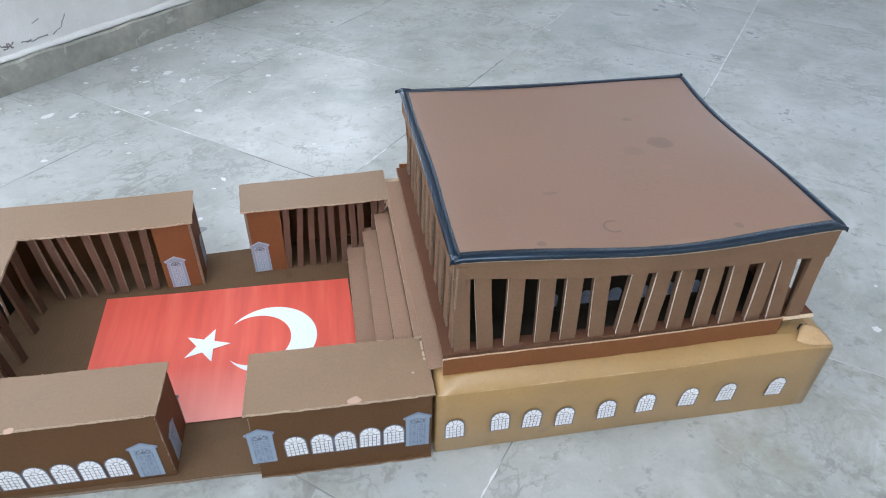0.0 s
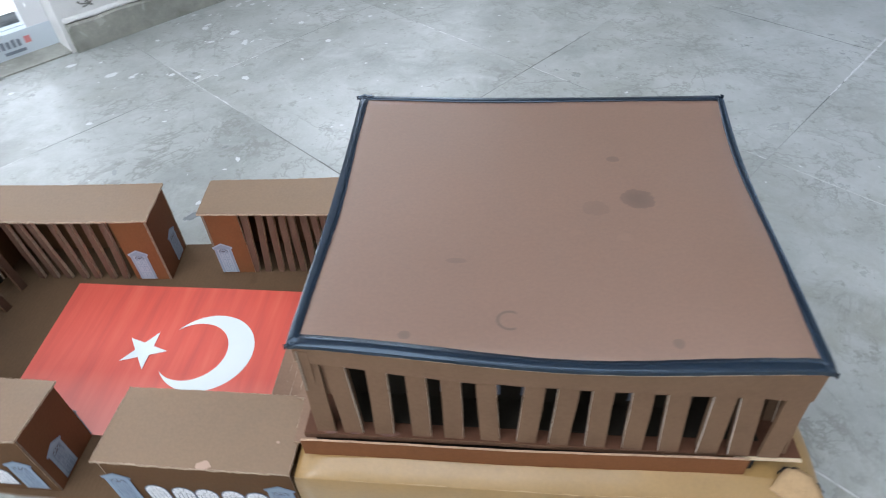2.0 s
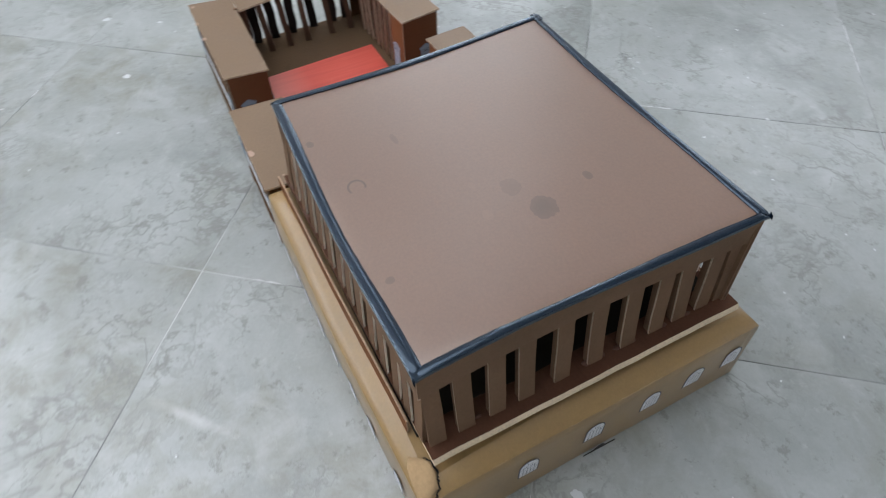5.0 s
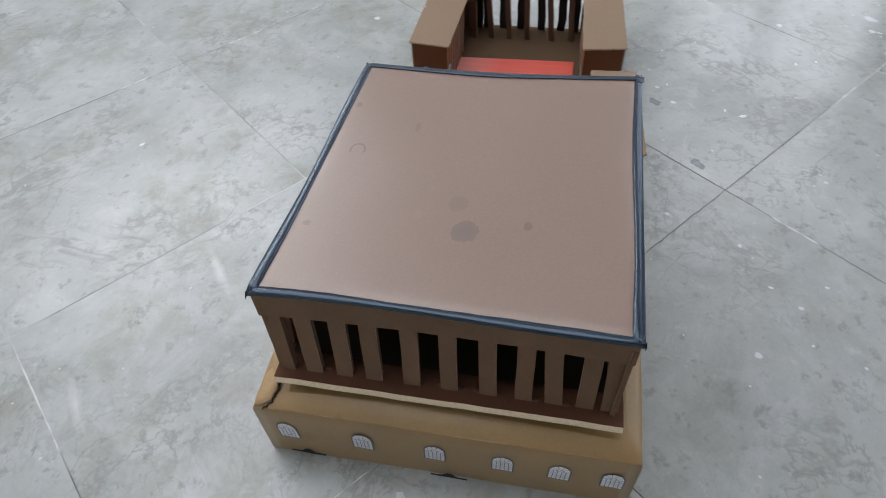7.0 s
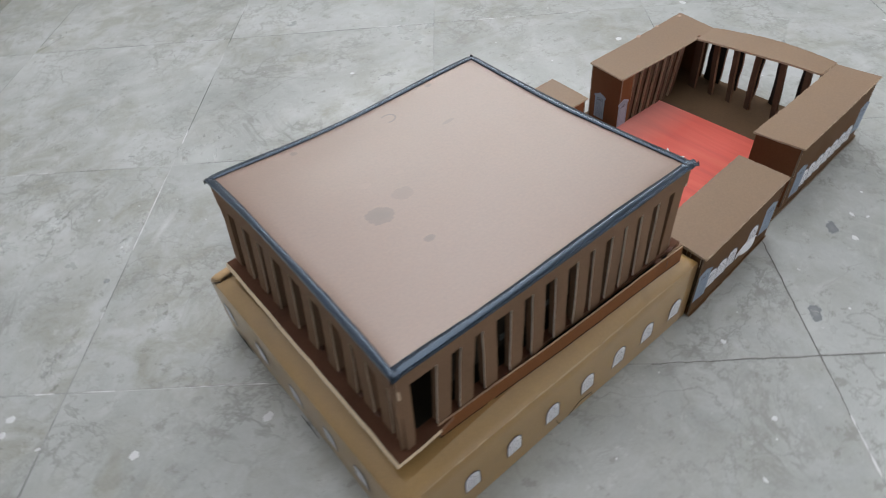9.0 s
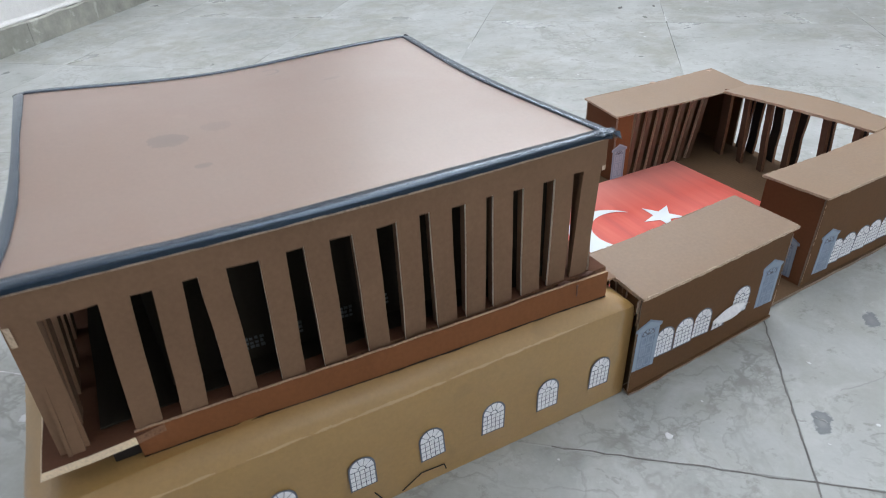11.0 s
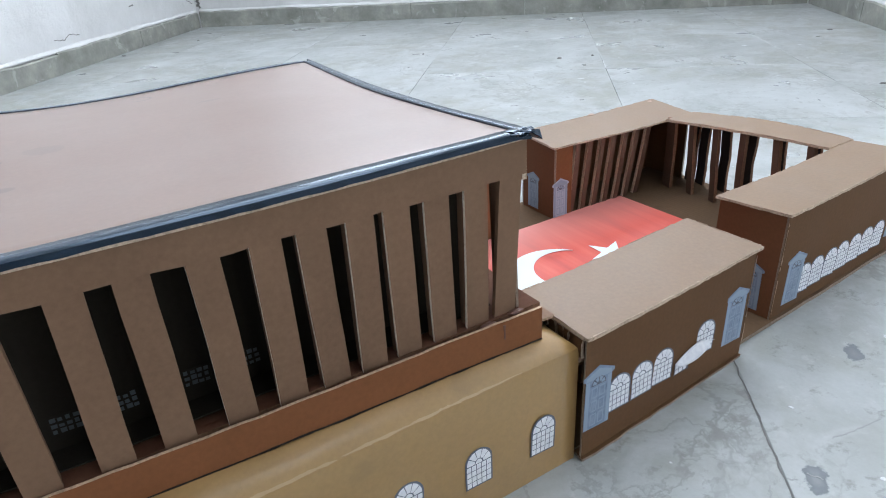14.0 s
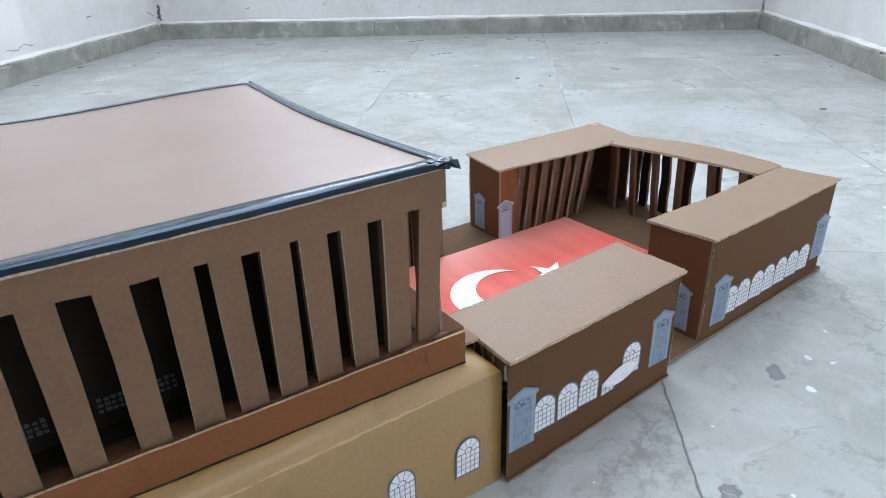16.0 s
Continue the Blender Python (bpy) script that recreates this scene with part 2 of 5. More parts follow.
# shaded copy of the window print, for the far inner wall
M_SHADEDPRINT = material("shaded_green_print", (0.075, 0.092, 0.095), 0.8)
M_SCUFFSHINE = material("pale_scuff_and_shine", (0.44, 0.31, 0.17), 0.5)
M_TORNTAN = card("torn_tan_card", (0.46, 0.310, 0.170), (1, 0), 0.85, 0.4, 0.2)
M_TORN = material("torn_pink_paper", (0.47, 0.325, 0.25), 0.9)
M_GLUE = material("reddish_glue", (0.115, 0.045, 0.028), 0.5)
M_BLACKINK = material("black_ink", (0.015, 0.015, 0.015), 0.7)


def tile_material():
    m = material("cement_tile", (0.4, 0.42, 0.42), 0.3, 0.0, 0.9)
    c = m.node_tree.nodes.new("ShaderNodeNewGeometry")
    info = m.node_tree.nodes.new("ShaderNodeObjectInfo")
    shift = m.node_tree.nodes.new("ShaderNodeVectorMath")
    shift.operation = "ADD"
    join(m, c.outputs["Position"], shift.inputs[0])
    jump = m.node_tree.nodes.new("ShaderNodeMath")
    jump.operation = "MULTIPLY"
    jump.inputs[1].default_value = 37.0
    join(m, info.outputs["Random"], jump.inputs[0])
    join(m, jump.outputs["Value"], shift.inputs[1])
    v = shift.outputs["Vector"]
    cloud = noise_tex(m, v, 3.6, 7.0, 0.66, 0.4)
    smudge = noise_tex(m, v, 12.0, 7.0, 0.66, 0.6)
    grain = noise_tex(m, v, 150.0, 4.0, 0.7)
    col = ramp(m, cloud, [(0.30, (0.250, 0.270, 0.262)), (0.45, (0.345, 0.368, 0.362)), (0.58, (0.408, 0.432, 0.432)), (0.72, (0.480, 0.503, 0.510))])
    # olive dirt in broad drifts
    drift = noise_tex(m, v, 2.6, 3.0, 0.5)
    dirt_and_light = mixed(m, 1.0, ramp(m, smudge, [(0.43, (0, 0, 0)), (0.62, (0.80,) * 3)]), ramp(m, drift, [(0.40, (0.05,) * 3), (0.55, (1, 1, 1))]), "MULTIPLY")
    # thinned towards +y, painting in the brighter floor reflections on that side
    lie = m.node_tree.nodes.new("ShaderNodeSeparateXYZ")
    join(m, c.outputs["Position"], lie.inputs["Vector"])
    dirt_and_light = mixed(m, 1.0, dirt_and_light, ramp(m, lie.outputs["Y"], [(0.0, (1, 1, 1)), (0.75, (0.40,) * 3)]), "MULTIPLY")
    col = mixed(m, dirt_and_light, col, (0.238, 0.238, 0.190))
    speck = noise_tex(m, v, 34.0, 6.0, 0.72)
    col = mixed(m, ramp(m, speck, [(0.57, (0, 0, 0)), (0.65, (0.68,) * 3)]), col, (0.185, 0.19, 0.165))
    chalk = noise_tex(m, v, 41.0, 5.0, 0.7)
    col = mixed(m, ramp(m, chalk, [(0.60, (0, 0, 0)), (0.72, (0.38,) * 3)]), col, (0.58, 0.60, 0.60))
    pale = noise_tex(m, v, 9.0, 6.0, 0.62, 0.8)
    col = mixed(m, ramp(m, pale, [(0.53, (0, 0, 0)), (0.72, (0.42,) * 3)]), col, (0.565, 0.592, 0.60))
    # veins: dark ragged lines that run between the patches and fade out
    here = noise_tex(m, v, 4.3, 2.0, 0.5)
    for scale, twist, force, half in ((2.3, 0.5, 0.78, 0.006), (5.2, 0.4, 0.70, 0.009), (9.0, 0.3, 0.55, 0.012)):
        line = noise_tex(m, v, scale, 6.0, 0.60, twist)
        vein = ramp(m, line, [(0.5 - half, (0, 0, 0)), (0.497, (force,) * 3), (0.503, (force,) * 3), (0.5 + half * 2.2, (0, 0, 0))])
        vein = mixed(m, 1.0, vein, ramp(m, here, [(0.43, (0, 0, 0)), (0.60, (1, 1, 1))]), "MULTIPLY")
        col = mixed(m, vein, col, (0.205, 0.212, 0.195))
    col = mixed(m, 0.12, col, ramp(m, grain, [(0.3, (0.28, 0.29, 0.28)), (0.7, (0.54, 0.56, 0.56))]))
    # dark smears at known spots: (x, y, half length, half width, turn, strength)
    for x, y, rx, ry, turn, force in ((-0.172, 0.648, 0.032, 0.020, 0.5, 0.95), (-0.376, 0.567, 0.032, 0.018, 0.7, 0.95), (-0.39, 0.80, 0.014, 0.009, 0.6, 0.6), (0.697, -0.27, 0.012, 0.011, 0.0, 0.7),
                                      (-0.60, 0.70, 0.022, 0.010, 2.1, 0.45)):
        mp = m.node_tree.nodes.new("ShaderNodeMapping")
        mp.vector_type = "TEXTURE"
        mp.inputs["Location"].default_value = (x, y, 0)
        mp.inputs["Rotation"].default_value = (0, 0, turn)
        mp.inputs["Scale"].default_value = (rx, ry, 100)
        join(m, c.outputs["Position"], mp.inputs["Vector"])
        ln = m.node_tree.nodes.new("ShaderNodeVectorMath")
        ln.operation = "LENGTH"
        join(m, mp.outputs["Vector"], ln.inputs[0])
        wob = m.node_tree.nodes.new("ShaderNodeMath")
        wob.operation = "MULTIPLY_ADD"
        join(m, noise_tex(m, c.outputs["Position"], 75.0, 5.0, 0.65), wob.inputs[0])
        wob.inputs[1].default_value = 0.9
        join(m, ln.outputs["Value"], wob.inputs[2])
        fac = ramp(m, wob.outputs["Value"], [(0.5, (force * 0.75,) * 3), (0.92, (force,) * 3), (1.0, (0, 0, 0))])
        col = mixed(m, fac, col, (0.135, 0.155, 0.172))
    # two pale streaks beside the hall
    for x, y, rx, ry, turn in ((0.254, -0.228, 0.150, 0.020, 0.697), (0.552, -0.340, 0.115, 0.018, 0.704)):
        mp = m.node_tree.nodes.new("ShaderNodeMapping")
        mp.vector_type = "TEXTURE"
        mp.inputs["Location"].default_value = (x, y, 0)
        mp.inputs["Rotation"].default_value = (0, 0, turn)
        mp.inputs["Scale"].default_value = (rx, ry, 100)
        join(m, c.outputs["Position"], mp.inputs["Vector"])
        ln = m.node_tree.nodes.new("ShaderNodeVectorMath")
        ln.operation = "LENGTH"
        join(m, mp.outputs["Vector"], ln.inputs[0])
        wob = m.node_tree.nodes.new("ShaderNodeMath")
        wob.operation = "MULTIPLY_ADD"
        join(m, noise_tex(m, c.outputs["Position"], 42.0, 5.0, 0.65), wob.inputs[0])
        wob.inputs[1].default_value = 0.8
        join(m, ln.outputs["Value"], wob.inputs[2])
        col = mixed(m, ramp(m, wob.outputs["Value"], [(0.40, (0.50,) * 3), (1.30, (0, 0, 0))]), col, (0.64, 0.66, 0.66))
    tone = ramp(m, info.outputs["Random"], [(0.0, (0.93, 0.93, 0.92)), (1.0, (1.05, 1.05, 1.05))])
    col = mixed(m, 1.0, col, tone, "MULTIPLY")
    join(m, col, bsdf(m).inputs["Base Color"])
    join(m, ramp(m, cloud, [(0.3, (0.40,) * 3), (0.7, (0.25,) * 3)]), bsdf(m).inputs["Roughness"])
    bsdf(m).inputs["Coat Weight"].default_value = 0.12
    bsdf(m).inputs["Coat Roughness"].default_value = 0.2
    bump(m, noise_tex(m, v, 30.0, 4.0), 0.06, 0.002)
    return m


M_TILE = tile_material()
M_JOINT = material("worn_joint", (0.33, 0.34, 0.335), 0.9)
jn = noise_tex(M_JOINT, coords(M_JOINT), 2.4, 4.0, 0.6)
join(M_JOINT, ramp(M_JOINT, jn, [(0.40, (0.10, 0.105, 0.10)), (0.48, (0.26, 0.27, 0.265)), (0.54, (0.38, 0.395, 0.39)), (0.63, (0.60, 0.615, 0.615))]), bsdf(M_JOINT).inputs["Base Color"])
M_GROUT = material("white_grout_residue", (0.66, 0.67, 0.68), 0.8)
M_PAINT = material("dried_white_paint", (0.64, 0.66, 0.67), 0.55)


def plaster():
    m = material("rough_white_plaster", (0.7, 0.7, 0.69), 0.85)
    c = m.node_tree.nodes.new("ShaderNodeNewGeometry")
    v = c.outputs["Position"]
    a = noise_tex(m, v, 3.0, 6.0, 0.65)
    b = noise_tex(m, v, 28.0, 6.0, 0.7)
    col = ramp(m, a, [(0.3, (0.58, 0.58, 0.57)), (0.6, (0.71, 0.71, 0.71))])
    col = mixed(m, ramp(m, b, [(0.66, (0, 0, 0)), (0.75, (0.5,) * 3)]), col, (0.40, 0.39, 0.36))
    join(m, col, bsdf(m).inputs["Base Color"])
    bump(m, b, 0.5, 0.01)
    return m


M_PLASTER = plaster()
M_CEIL = material("ceiling_white", (0.8, 0.8, 0.79), 0.9)
cn = noise_tex(M_CEIL, coords(M_CEIL), 5.0)
join(M_CEIL, ramp(M_CEIL, cn, [(0.3, (0.76, 0.76, 0.75)), (0.7, (0.82, 0.82, 0.81))]), bsdf(M_CEIL).inputs["Base Color"])
M_SKIRT = material("grey_skirting_tile", (0.24, 0.245, 0.23), 0.45)
sg = M_SKIRT.node_tree.nodes.new("ShaderNodeNewGeometry")
s1 = noise_tex(M_SKIRT, sg.outputs["Position"], 9.0, 6.0, 0.7)
sc = ramp(M_SKIRT, s1, [(0.3, (0.185, 0.190, 0.165)), (0.5, (0.275, 0.280, 0.250)), (0.75, (0.42, 0.41, 0.36))])
s2 = noise_tex(M_SKIRT, sg.outputs["Position"], 13.0, 4.0, 0.6, 1.0)
sc = mixed(M_SKIRT, ramp(M_SKIRT, s2, [(0.60, (0, 0, 0)), (0.66, (0.55,) * 3)]), sc, (0.50, 0.50, 0.48))
join(M_SKIRT, sc, bsdf(M_SKIRT).inputs["Base Color"])
bump(M_SKIRT, s1, 0.3, 0.004)
M_PVC = material("white_window_profile", (0.74, 0.75, 0.77), 0.35)
M_FILM = material("protective_film", (0.60, 0.67, 0.73), 0.4)
M_INKGREY = material("film_grey_print", (0.20, 0.23, 0.28), 0.5)
M_INKRED = material("film_red_print", (0.62, 0.22, 0.22), 0.5)
M_GLASS = bpy.data.materials.new("window_glass")
M_GLASS.use_nodes = True
gb_ = M_GLASS.node_tree.nodes["Principled BSDF"]
gb_.inputs["Base Color"].default_value = (1, 1, 1, 1)
gb_.inputs["Roughness"].default_value = 0.0
gb_.inputs["Transmission Weight"].default_value = 1.0
gb_.inputs["IOR"].default_value = 1.45


# ---- mesh tools ----
def mesh_of(name, bm, mats):
    me = bpy.data.meshes.new(name)
    bmesh.ops.recalc_face_normals(bm, faces=bm.faces)
    bm.to_mesh(me)
    bm.free()
    for m in mats if isinstance(mats, (list, tuple)) else [mats]:
        me.materials.append(m)
    return me


def part(name, bm, mats, parent, label=""):
    ob = new(name, mesh_of(name, bm, mats))
    ob.parent = parent
    return tagged(ob, label)


def empty(name, at, label, category, group="", kind=""):
    ob = new(name)
    ob.location = at
    ob.empty_display_size = 0.05
    return tagged(ob, label, category, group, kind)


def at_parent(ob, parent):
    """Hang a part that is built in world places under a thing whose base lies elsewhere."""
    ob.parent = parent
    ob.matrix_parent_inverse = Matrix.Translation(-parent.location) if parent.parent is None else Matrix()
    return ob


def hang(name, bm, mats, parent, label=""):
    ob = new(name, mesh_of(name, bm, mats))
    at_parent(ob, parent)
    return tagged(ob, label)


def prism(bm, low, high, mat=0, side=None):
    """A solid between two rings of points of the same length. side: material of the faces between."""
    a = [bm.verts.new(p) for p in low]
    b = [bm.verts.new(p) for p in high]
    n = len(a)
    f = [bm.faces.new(a[::-1]), bm.faces.new(b)]
    for x in f:
        x.material_index = mat
    for i in range(n):
        q = bm.faces.new((a[i], a[(i + 1) % n], b[(i + 1) % n], b[i]))
        q.material_index = mat if side is None else side
    return a, b


def slab(bm, base, top, wide, thick, wdir, tdir, jag=0.0, rng=random):
    """A cut strip of card from base to top; broad faces material 0, cut edges material 1. Slightly bent along its length."""
    base, top, wdir, tdir = Vector(base), Vector(top), Vector(wdir).normalized(), Vector(tdir).normalized()
    n = 5
    rings = []
    bow = rng.uniform(-1, 1) * jag
    for i in range(n):
        k = i / (n - 1)
        c = base.lerp(top, k) + tdir * bow * math.sin(k * math.pi) + wdir * rng.uniform(-1, 1) * jag * 0.5
        w = wide * (1 + rng.uniform(-1, 1) * jag * 10) / 2
        rings.append([bm.verts.new(c + wdir * a * w + tdir * b * thick / 2) for a, b in ((-1, -1), (1, -1), (1, 1), (-1, 1))])
    for r, s in zip(rings, rings[1:]):
        for i in range(4):
            f = bm.faces.new((r[i], r[(i + 1) % 4], s[(i + 1) % 4], s[i]))
            f.material_index = 1 if i in (1, 3) else 0
    for r in (rings[0][::-1], rings[-1]):
        bm.faces.new(r).material_index = 1


def post(bm, base, top, wide, deep, wdir, idir, rng=random):
    """A hall column: a cut front strip with a folded body behind it; idir points into the hall."""
    base, top, idir = Vector(base), Vector(top), Vector(idir)
    slab(bm, base, top, wide, 0.0028, wdir, idir, 0.0010, rng)
    k = len(bm.faces)
    slab(bm, base + idir * (0.0016 + deep / 2), top + idir * (0.0016 + deep / 2), wide - 0.0022, deep, wdir, idir, 0.0, rng)
    bm.faces.ensure_lookup_table()
    for f in bm.faces[k:]:
        f.material_index = 0


def sheet(bm, corners, thick, nu=24, nv=24, wave=None, ragged=0.0, rng=random, top=0, edge=1):
    """A board over four corners (in ring order), its top at the corners' heights. wave(u, v): lift."""
    p = [Vector(c) for c in corners]

    def place(u, v):
        a = p[0].lerp(p[1], u)
        b = p[3].lerp(p[2], u)
        q = a.lerp(b, v)
        if wave:
            q = q + Vector(wave(u, v))
        return q
    jag = {}
    up, low = {}, {}
    for i in range(nu + 1):
        for j in range(nv + 1):
            q = place(i / nu, j / nv)
            if ragged and (i in (0, nu) or j in (0, nv)):
                q += Vector((rng.uniform(-1, 1), rng.uniform(-1, 1), rng.uniform(-0.4, 0.4))) * ragged
            up[i, j] = bm.verts.new(q)
            low[i, j] = bm.verts.new(q - Vector((0, 0, thick)))
    for i in range(nu):
        for j in range(nv):
            f = bm.faces.new((up[i, j], up[i + 1, j], up[i + 1, j + 1], up[i, j + 1]))
            f.material_index, f.smooth = top, True
            f = bm.faces.new((low[i, j + 1], low[i + 1, j + 1], low[i + 1, j], low[i, j]))
            f.material_index, f.smooth = top, True
    ring = [(i, 0) for i in range(nu)] + [(nu, j) for j in range(nv)] + [(i, nv) for i in range(nu, 0, -1)] + [(0, j) for j in range(nv, 0, -1)]
    for a, b in zip(ring, ring[1:] + ring[:1]):
        f = bm.faces.new((low[a], low[b], up[b], up[a]))
        f.material_index = edge
        for e in f.edges:
            e.smooth = False
    return place


def panel(bm, a, b, z0, z1, thick, inward, nseg=10, wobble=0.0, rng=random, tops=None):
    """An upright card wall from a to b in plan; thick goes inward. Faces 0, cut edges 1."""
    a, b, inward = Vector((*a, 0)), Vector((*b, 0)), Vector((*inward, 0)).normalized()
    rings = []
    for i in range(nseg + 1):
        k = i / nseg
        c = a.lerp(b, k)
        off = inward * wobble * math.sin(k * math.pi * 2.3 + 1)
        hi = z1 if tops is None else tops[0] + (tops[1] - tops[0]) * k
        hi += rng.uniform(-1, 1) * wobble * 0.4
        rings.append([bm.verts.new(c + off + inward * t + Vector((0, 0, z))) for t, z in ((0, z0), (thick, z0), (thick, hi), (0, hi))])
    for r, s in zip(rings, rings[1:]):
        for i in range(4):
            f = bm.faces.new((r[i], r[(i + 1) % 4], s[(i + 1) % 4], s[i]))
            f.material_index = 1 if i in (0, 2) else 0
    for r in (rings[0][::-1], rings[-1]):
        bm.faces.new(r).material_index = 1


def torn_rim(parent, place, edge, length, depth, count, seed, label="pale torn paper along the cut edge", up=(0, 0, 1), name="torn_rim"):
    """Ragged scraps of bare paper along one edge of a board. place(u, v): its face; edge: u0, u1, v0 or v1; length, depth: its size in metres."""
    rng = random.Random(seed)
    bm = bmesh.new()
    up = Vector(up)

    def spot(a, b):
        k, q = a / length, b / depth
        u, v = {"v0": (k, q), "v1": (k, 1 - q), "u0": (q, k), "u1": (1 - q, k)}[edge]
        return place(min(1, max(0, u)), min(1, max(0, v)))
    for _ in range(count):
        ln = rng.choice((0.002, 0.004, 0.006, 0.010, 0.018)) * rng.uniform(0.6, 1.3)
        a = rng.uniform(0.001, max(0.002, length - ln - 0.001))
        n = max(3, int(ln / 0.0015))
        w = rng.choice((0.0003, 0.0004, 0.0006, 0.0012)) * rng.uniform(0.6, 1.2)
        ring = [(a + ln * i / n, 0.0) for i in range(n + 1)] + [(a + ln * i / n, w * rng.uniform(0.35, 1.0) * (0.4 if i in (0, n) else 1)) for i in range(n, -1, -1)]
        prism(bm, [spot(x, y) + up * 0.0001 for x, y in ring], [spot(x, y) + up * 0.0006 for x, y in ring])
    return tagged(hang(name, bm, M_TORNPALE, parent), label, kind="stuff")


def tie(bm):
    """Join loose pieces of one print to its first piece by slivers at the back."""
    seen, first = set(), []
    for v in bm.verts:
        if v in seen:
            continue
        first.append(v)
        heap = [v]
        while heap:
            x = heap.pop()
            if x in seen:
                continue
            seen.add(x)
            heap.extend(e.other_vert(x) for e in x.link_edges)
    a = first[0]
    b = next(e.other_vert(a) for e in a.link_edges)
    for c in first[1:]:
        bm.faces.new((a, b, c))


def outline_arch(w, h, n=10):
    """Arched outline, standing on the axis, base at 0."""
    r = w / 2
    rise = min(h * 0.45, r)
    pts = [(-r, 0), (r, 0)]
    for i in range(n + 1):
        t = math.pi * i / n
        pts.append((r * math.cos(t), h - rise + rise * math.sin(t)))
    return pts


def flat_plate(bm, pts, thick, mat, put):
    """A thin plate of outline pts, lifted thick from the surface that put(u, v, d) maps to."""
    lo = [put(u, v, 0.0) for u, v in pts]
    hi = [put(u, v, thick) for u, v in pts]
    prism(bm, lo, hi, mat)


def facing(origin, udir, ndir, lean=0.0):
    """A map from (u, v, d) on an upright face to the world."""
    o, ud, nd = Vector(origin), Vector((*udir, 0)).normalized(), Vector((*ndir, 0)).normalized()
    c, s = math.cos(lean), math.sin(lean)

    def put(u, v, d):
        u, v = u * c - v * s, u * s + v * c
        return o + ud * u + Vector((0, 0, v)) + nd * d
    return put


def arched_window_print(parent, origin, udir, ndir, w, h, lean=0.0, inks=None, label="printed arched window cut from white paper"):
    """A cut-out paper print of an arched window: grey outline, white panes, bars between."""
    put = facing(origin, udir, ndir, lean)
    bm = bmesh.new()
    flat_plate(bm, outline_arch(w, h), 0.0003, 1, put)
    m = w * 0.058
    cols, rows = 5, 4
    rect_h = h * 0.60
    gap = w * 0.030
    cw = (w - 2 * m - gap * (cols - 1)) / cols
    rh = (rect_h - m - gap * (rows - 1)) / rows
    for i in range(cols):
        for j in range(rows):
            x0, y0 = -w / 2 + m + i * (cw + gap), m + j * (rh + gap)
            flat_plate(bm, [(x0, y0), (x0 + cw, y0), (x0 + cw, y0 + rh), (x0, y0 + rh)], 0.00045, 0, put)
    # fan light over the panes
    r1, r0 = w / 2 - m, w * 0.17
    squash = (h - rect_h - m) / r1
    for k in range(5):
        t0, t1 = math.pi * (k + 0.06) / 5, math.pi * (k + 0.94) / 5
        ring = [(r * math.cos(t), rect_h + gap + r * math.sin(t) * squash * 0.95) for r, t in ((r0, t0), (r1, t0), (r1, (t0 + t1) / 2), (r1, t1), (r0, t1))]
        flat_plate(bm, ring, 0.00045, 0, put)
    half = [(r0 * 0.75 * math.cos(math.pi * k / 6), rect_h + gap + r0 * 0.75 * squash * math.sin(math.pi * k / 6)) for k in range(7)]
    flat_plate(bm, half, 0.00045, 0, put)
    tie(bm)
    return hang("paper_window", bm, list(inks or (M_PAPER, M_WINLINE)), parent, label)


def door_print(parent, origin, udir, ndir, w, h, lean=0.0, inks=None):
    """A cut-out paper print of a gabled door: frame, fan and panels."""
    put = facing(origin, udir, ndir, lean)
    bm = bmesh.new()
    gable = [(-w * 0.42, 0), (w * 0.42, 0), (w * 0.42, h * 0.80), (w / 2, h * 0.82), (w * 0.5, h * 0.87), (0, h), (-w * 0.5, h * 0.87), (-w / 2, h * 0.82), (-w * 0.42, h * 0.80)]
    flat_plate(bm, gable, 0.0003, 1, put)
    flat_plate(bm, [(-w * 0.42, h * 0.80), (w * 0.42, h * 0.80), (w * 0.40, h * 0.86), (0, h * 0.955), (-w * 0.40, h * 0.86)], 0.00045, 2, put)
    for sx in (-1, 1):
        x0, x1 = sorted((sx * w * 0.40, sx * w * 0.29))
        flat_plate(bm, [(x0, h * 0.01), (x1, h * 0.01), (x1, h * 0.79), (x0, h * 0.79)], 0.00045, 2, put)
    # dark fan over the leaf
    fan = [(w * 0.24 * math.cos(math.pi * k / 8), h * 0.70 + w * 0.24 * math.sin(math.pi * k / 8)) for k in range(9)]
    flat_plate(bm, fan, 0.00045, 0, put)
    for k in range(4):
        t0, t1 = math.pi * (k + 0.15) / 4, math.pi * (k + 0.85) / 4
        flat_plate(bm, [(r * w * math.cos(t), h * 0.705 + r * w * math.sin(t)) for r, t in ((0.09, t0), (0.21, t0), (0.21, t1), (0.09, t1))], 0.0006, 2, put)
    for x0, x1 in ((-0.22, -0.03), (0.03, 0.22)):
        for y0, y1 in ((0.05, 0.24), (0.28, 0.46), (0.50, 0.67)):
            flat_plate(bm, [(x0 * w, y0 * h), (x1 * w, y0 * h), (x1 * w, y1 * h), (x0 * w, y1 * h)], 0.00045, 2, put)
            flat_plate(bm, [((x0 + 0.03) * w, (y0 + 0.02) * h), ((x1 - 0.03) * w, (y0 + 0.02) * h), ((x1 - 0.03) * w, (y1 - 0.02) * h), ((x0 + 0.03) * w, (y1 - 0.02) * h)], 0.0006, 1, put)
    tie(bm)
    return hang("paper_door", bm, [M_GREYINK, *(inks or (M_DOORPRINT, M_DOORLIGHT))], parent, "printed blue-grey gabled door cut from paper")


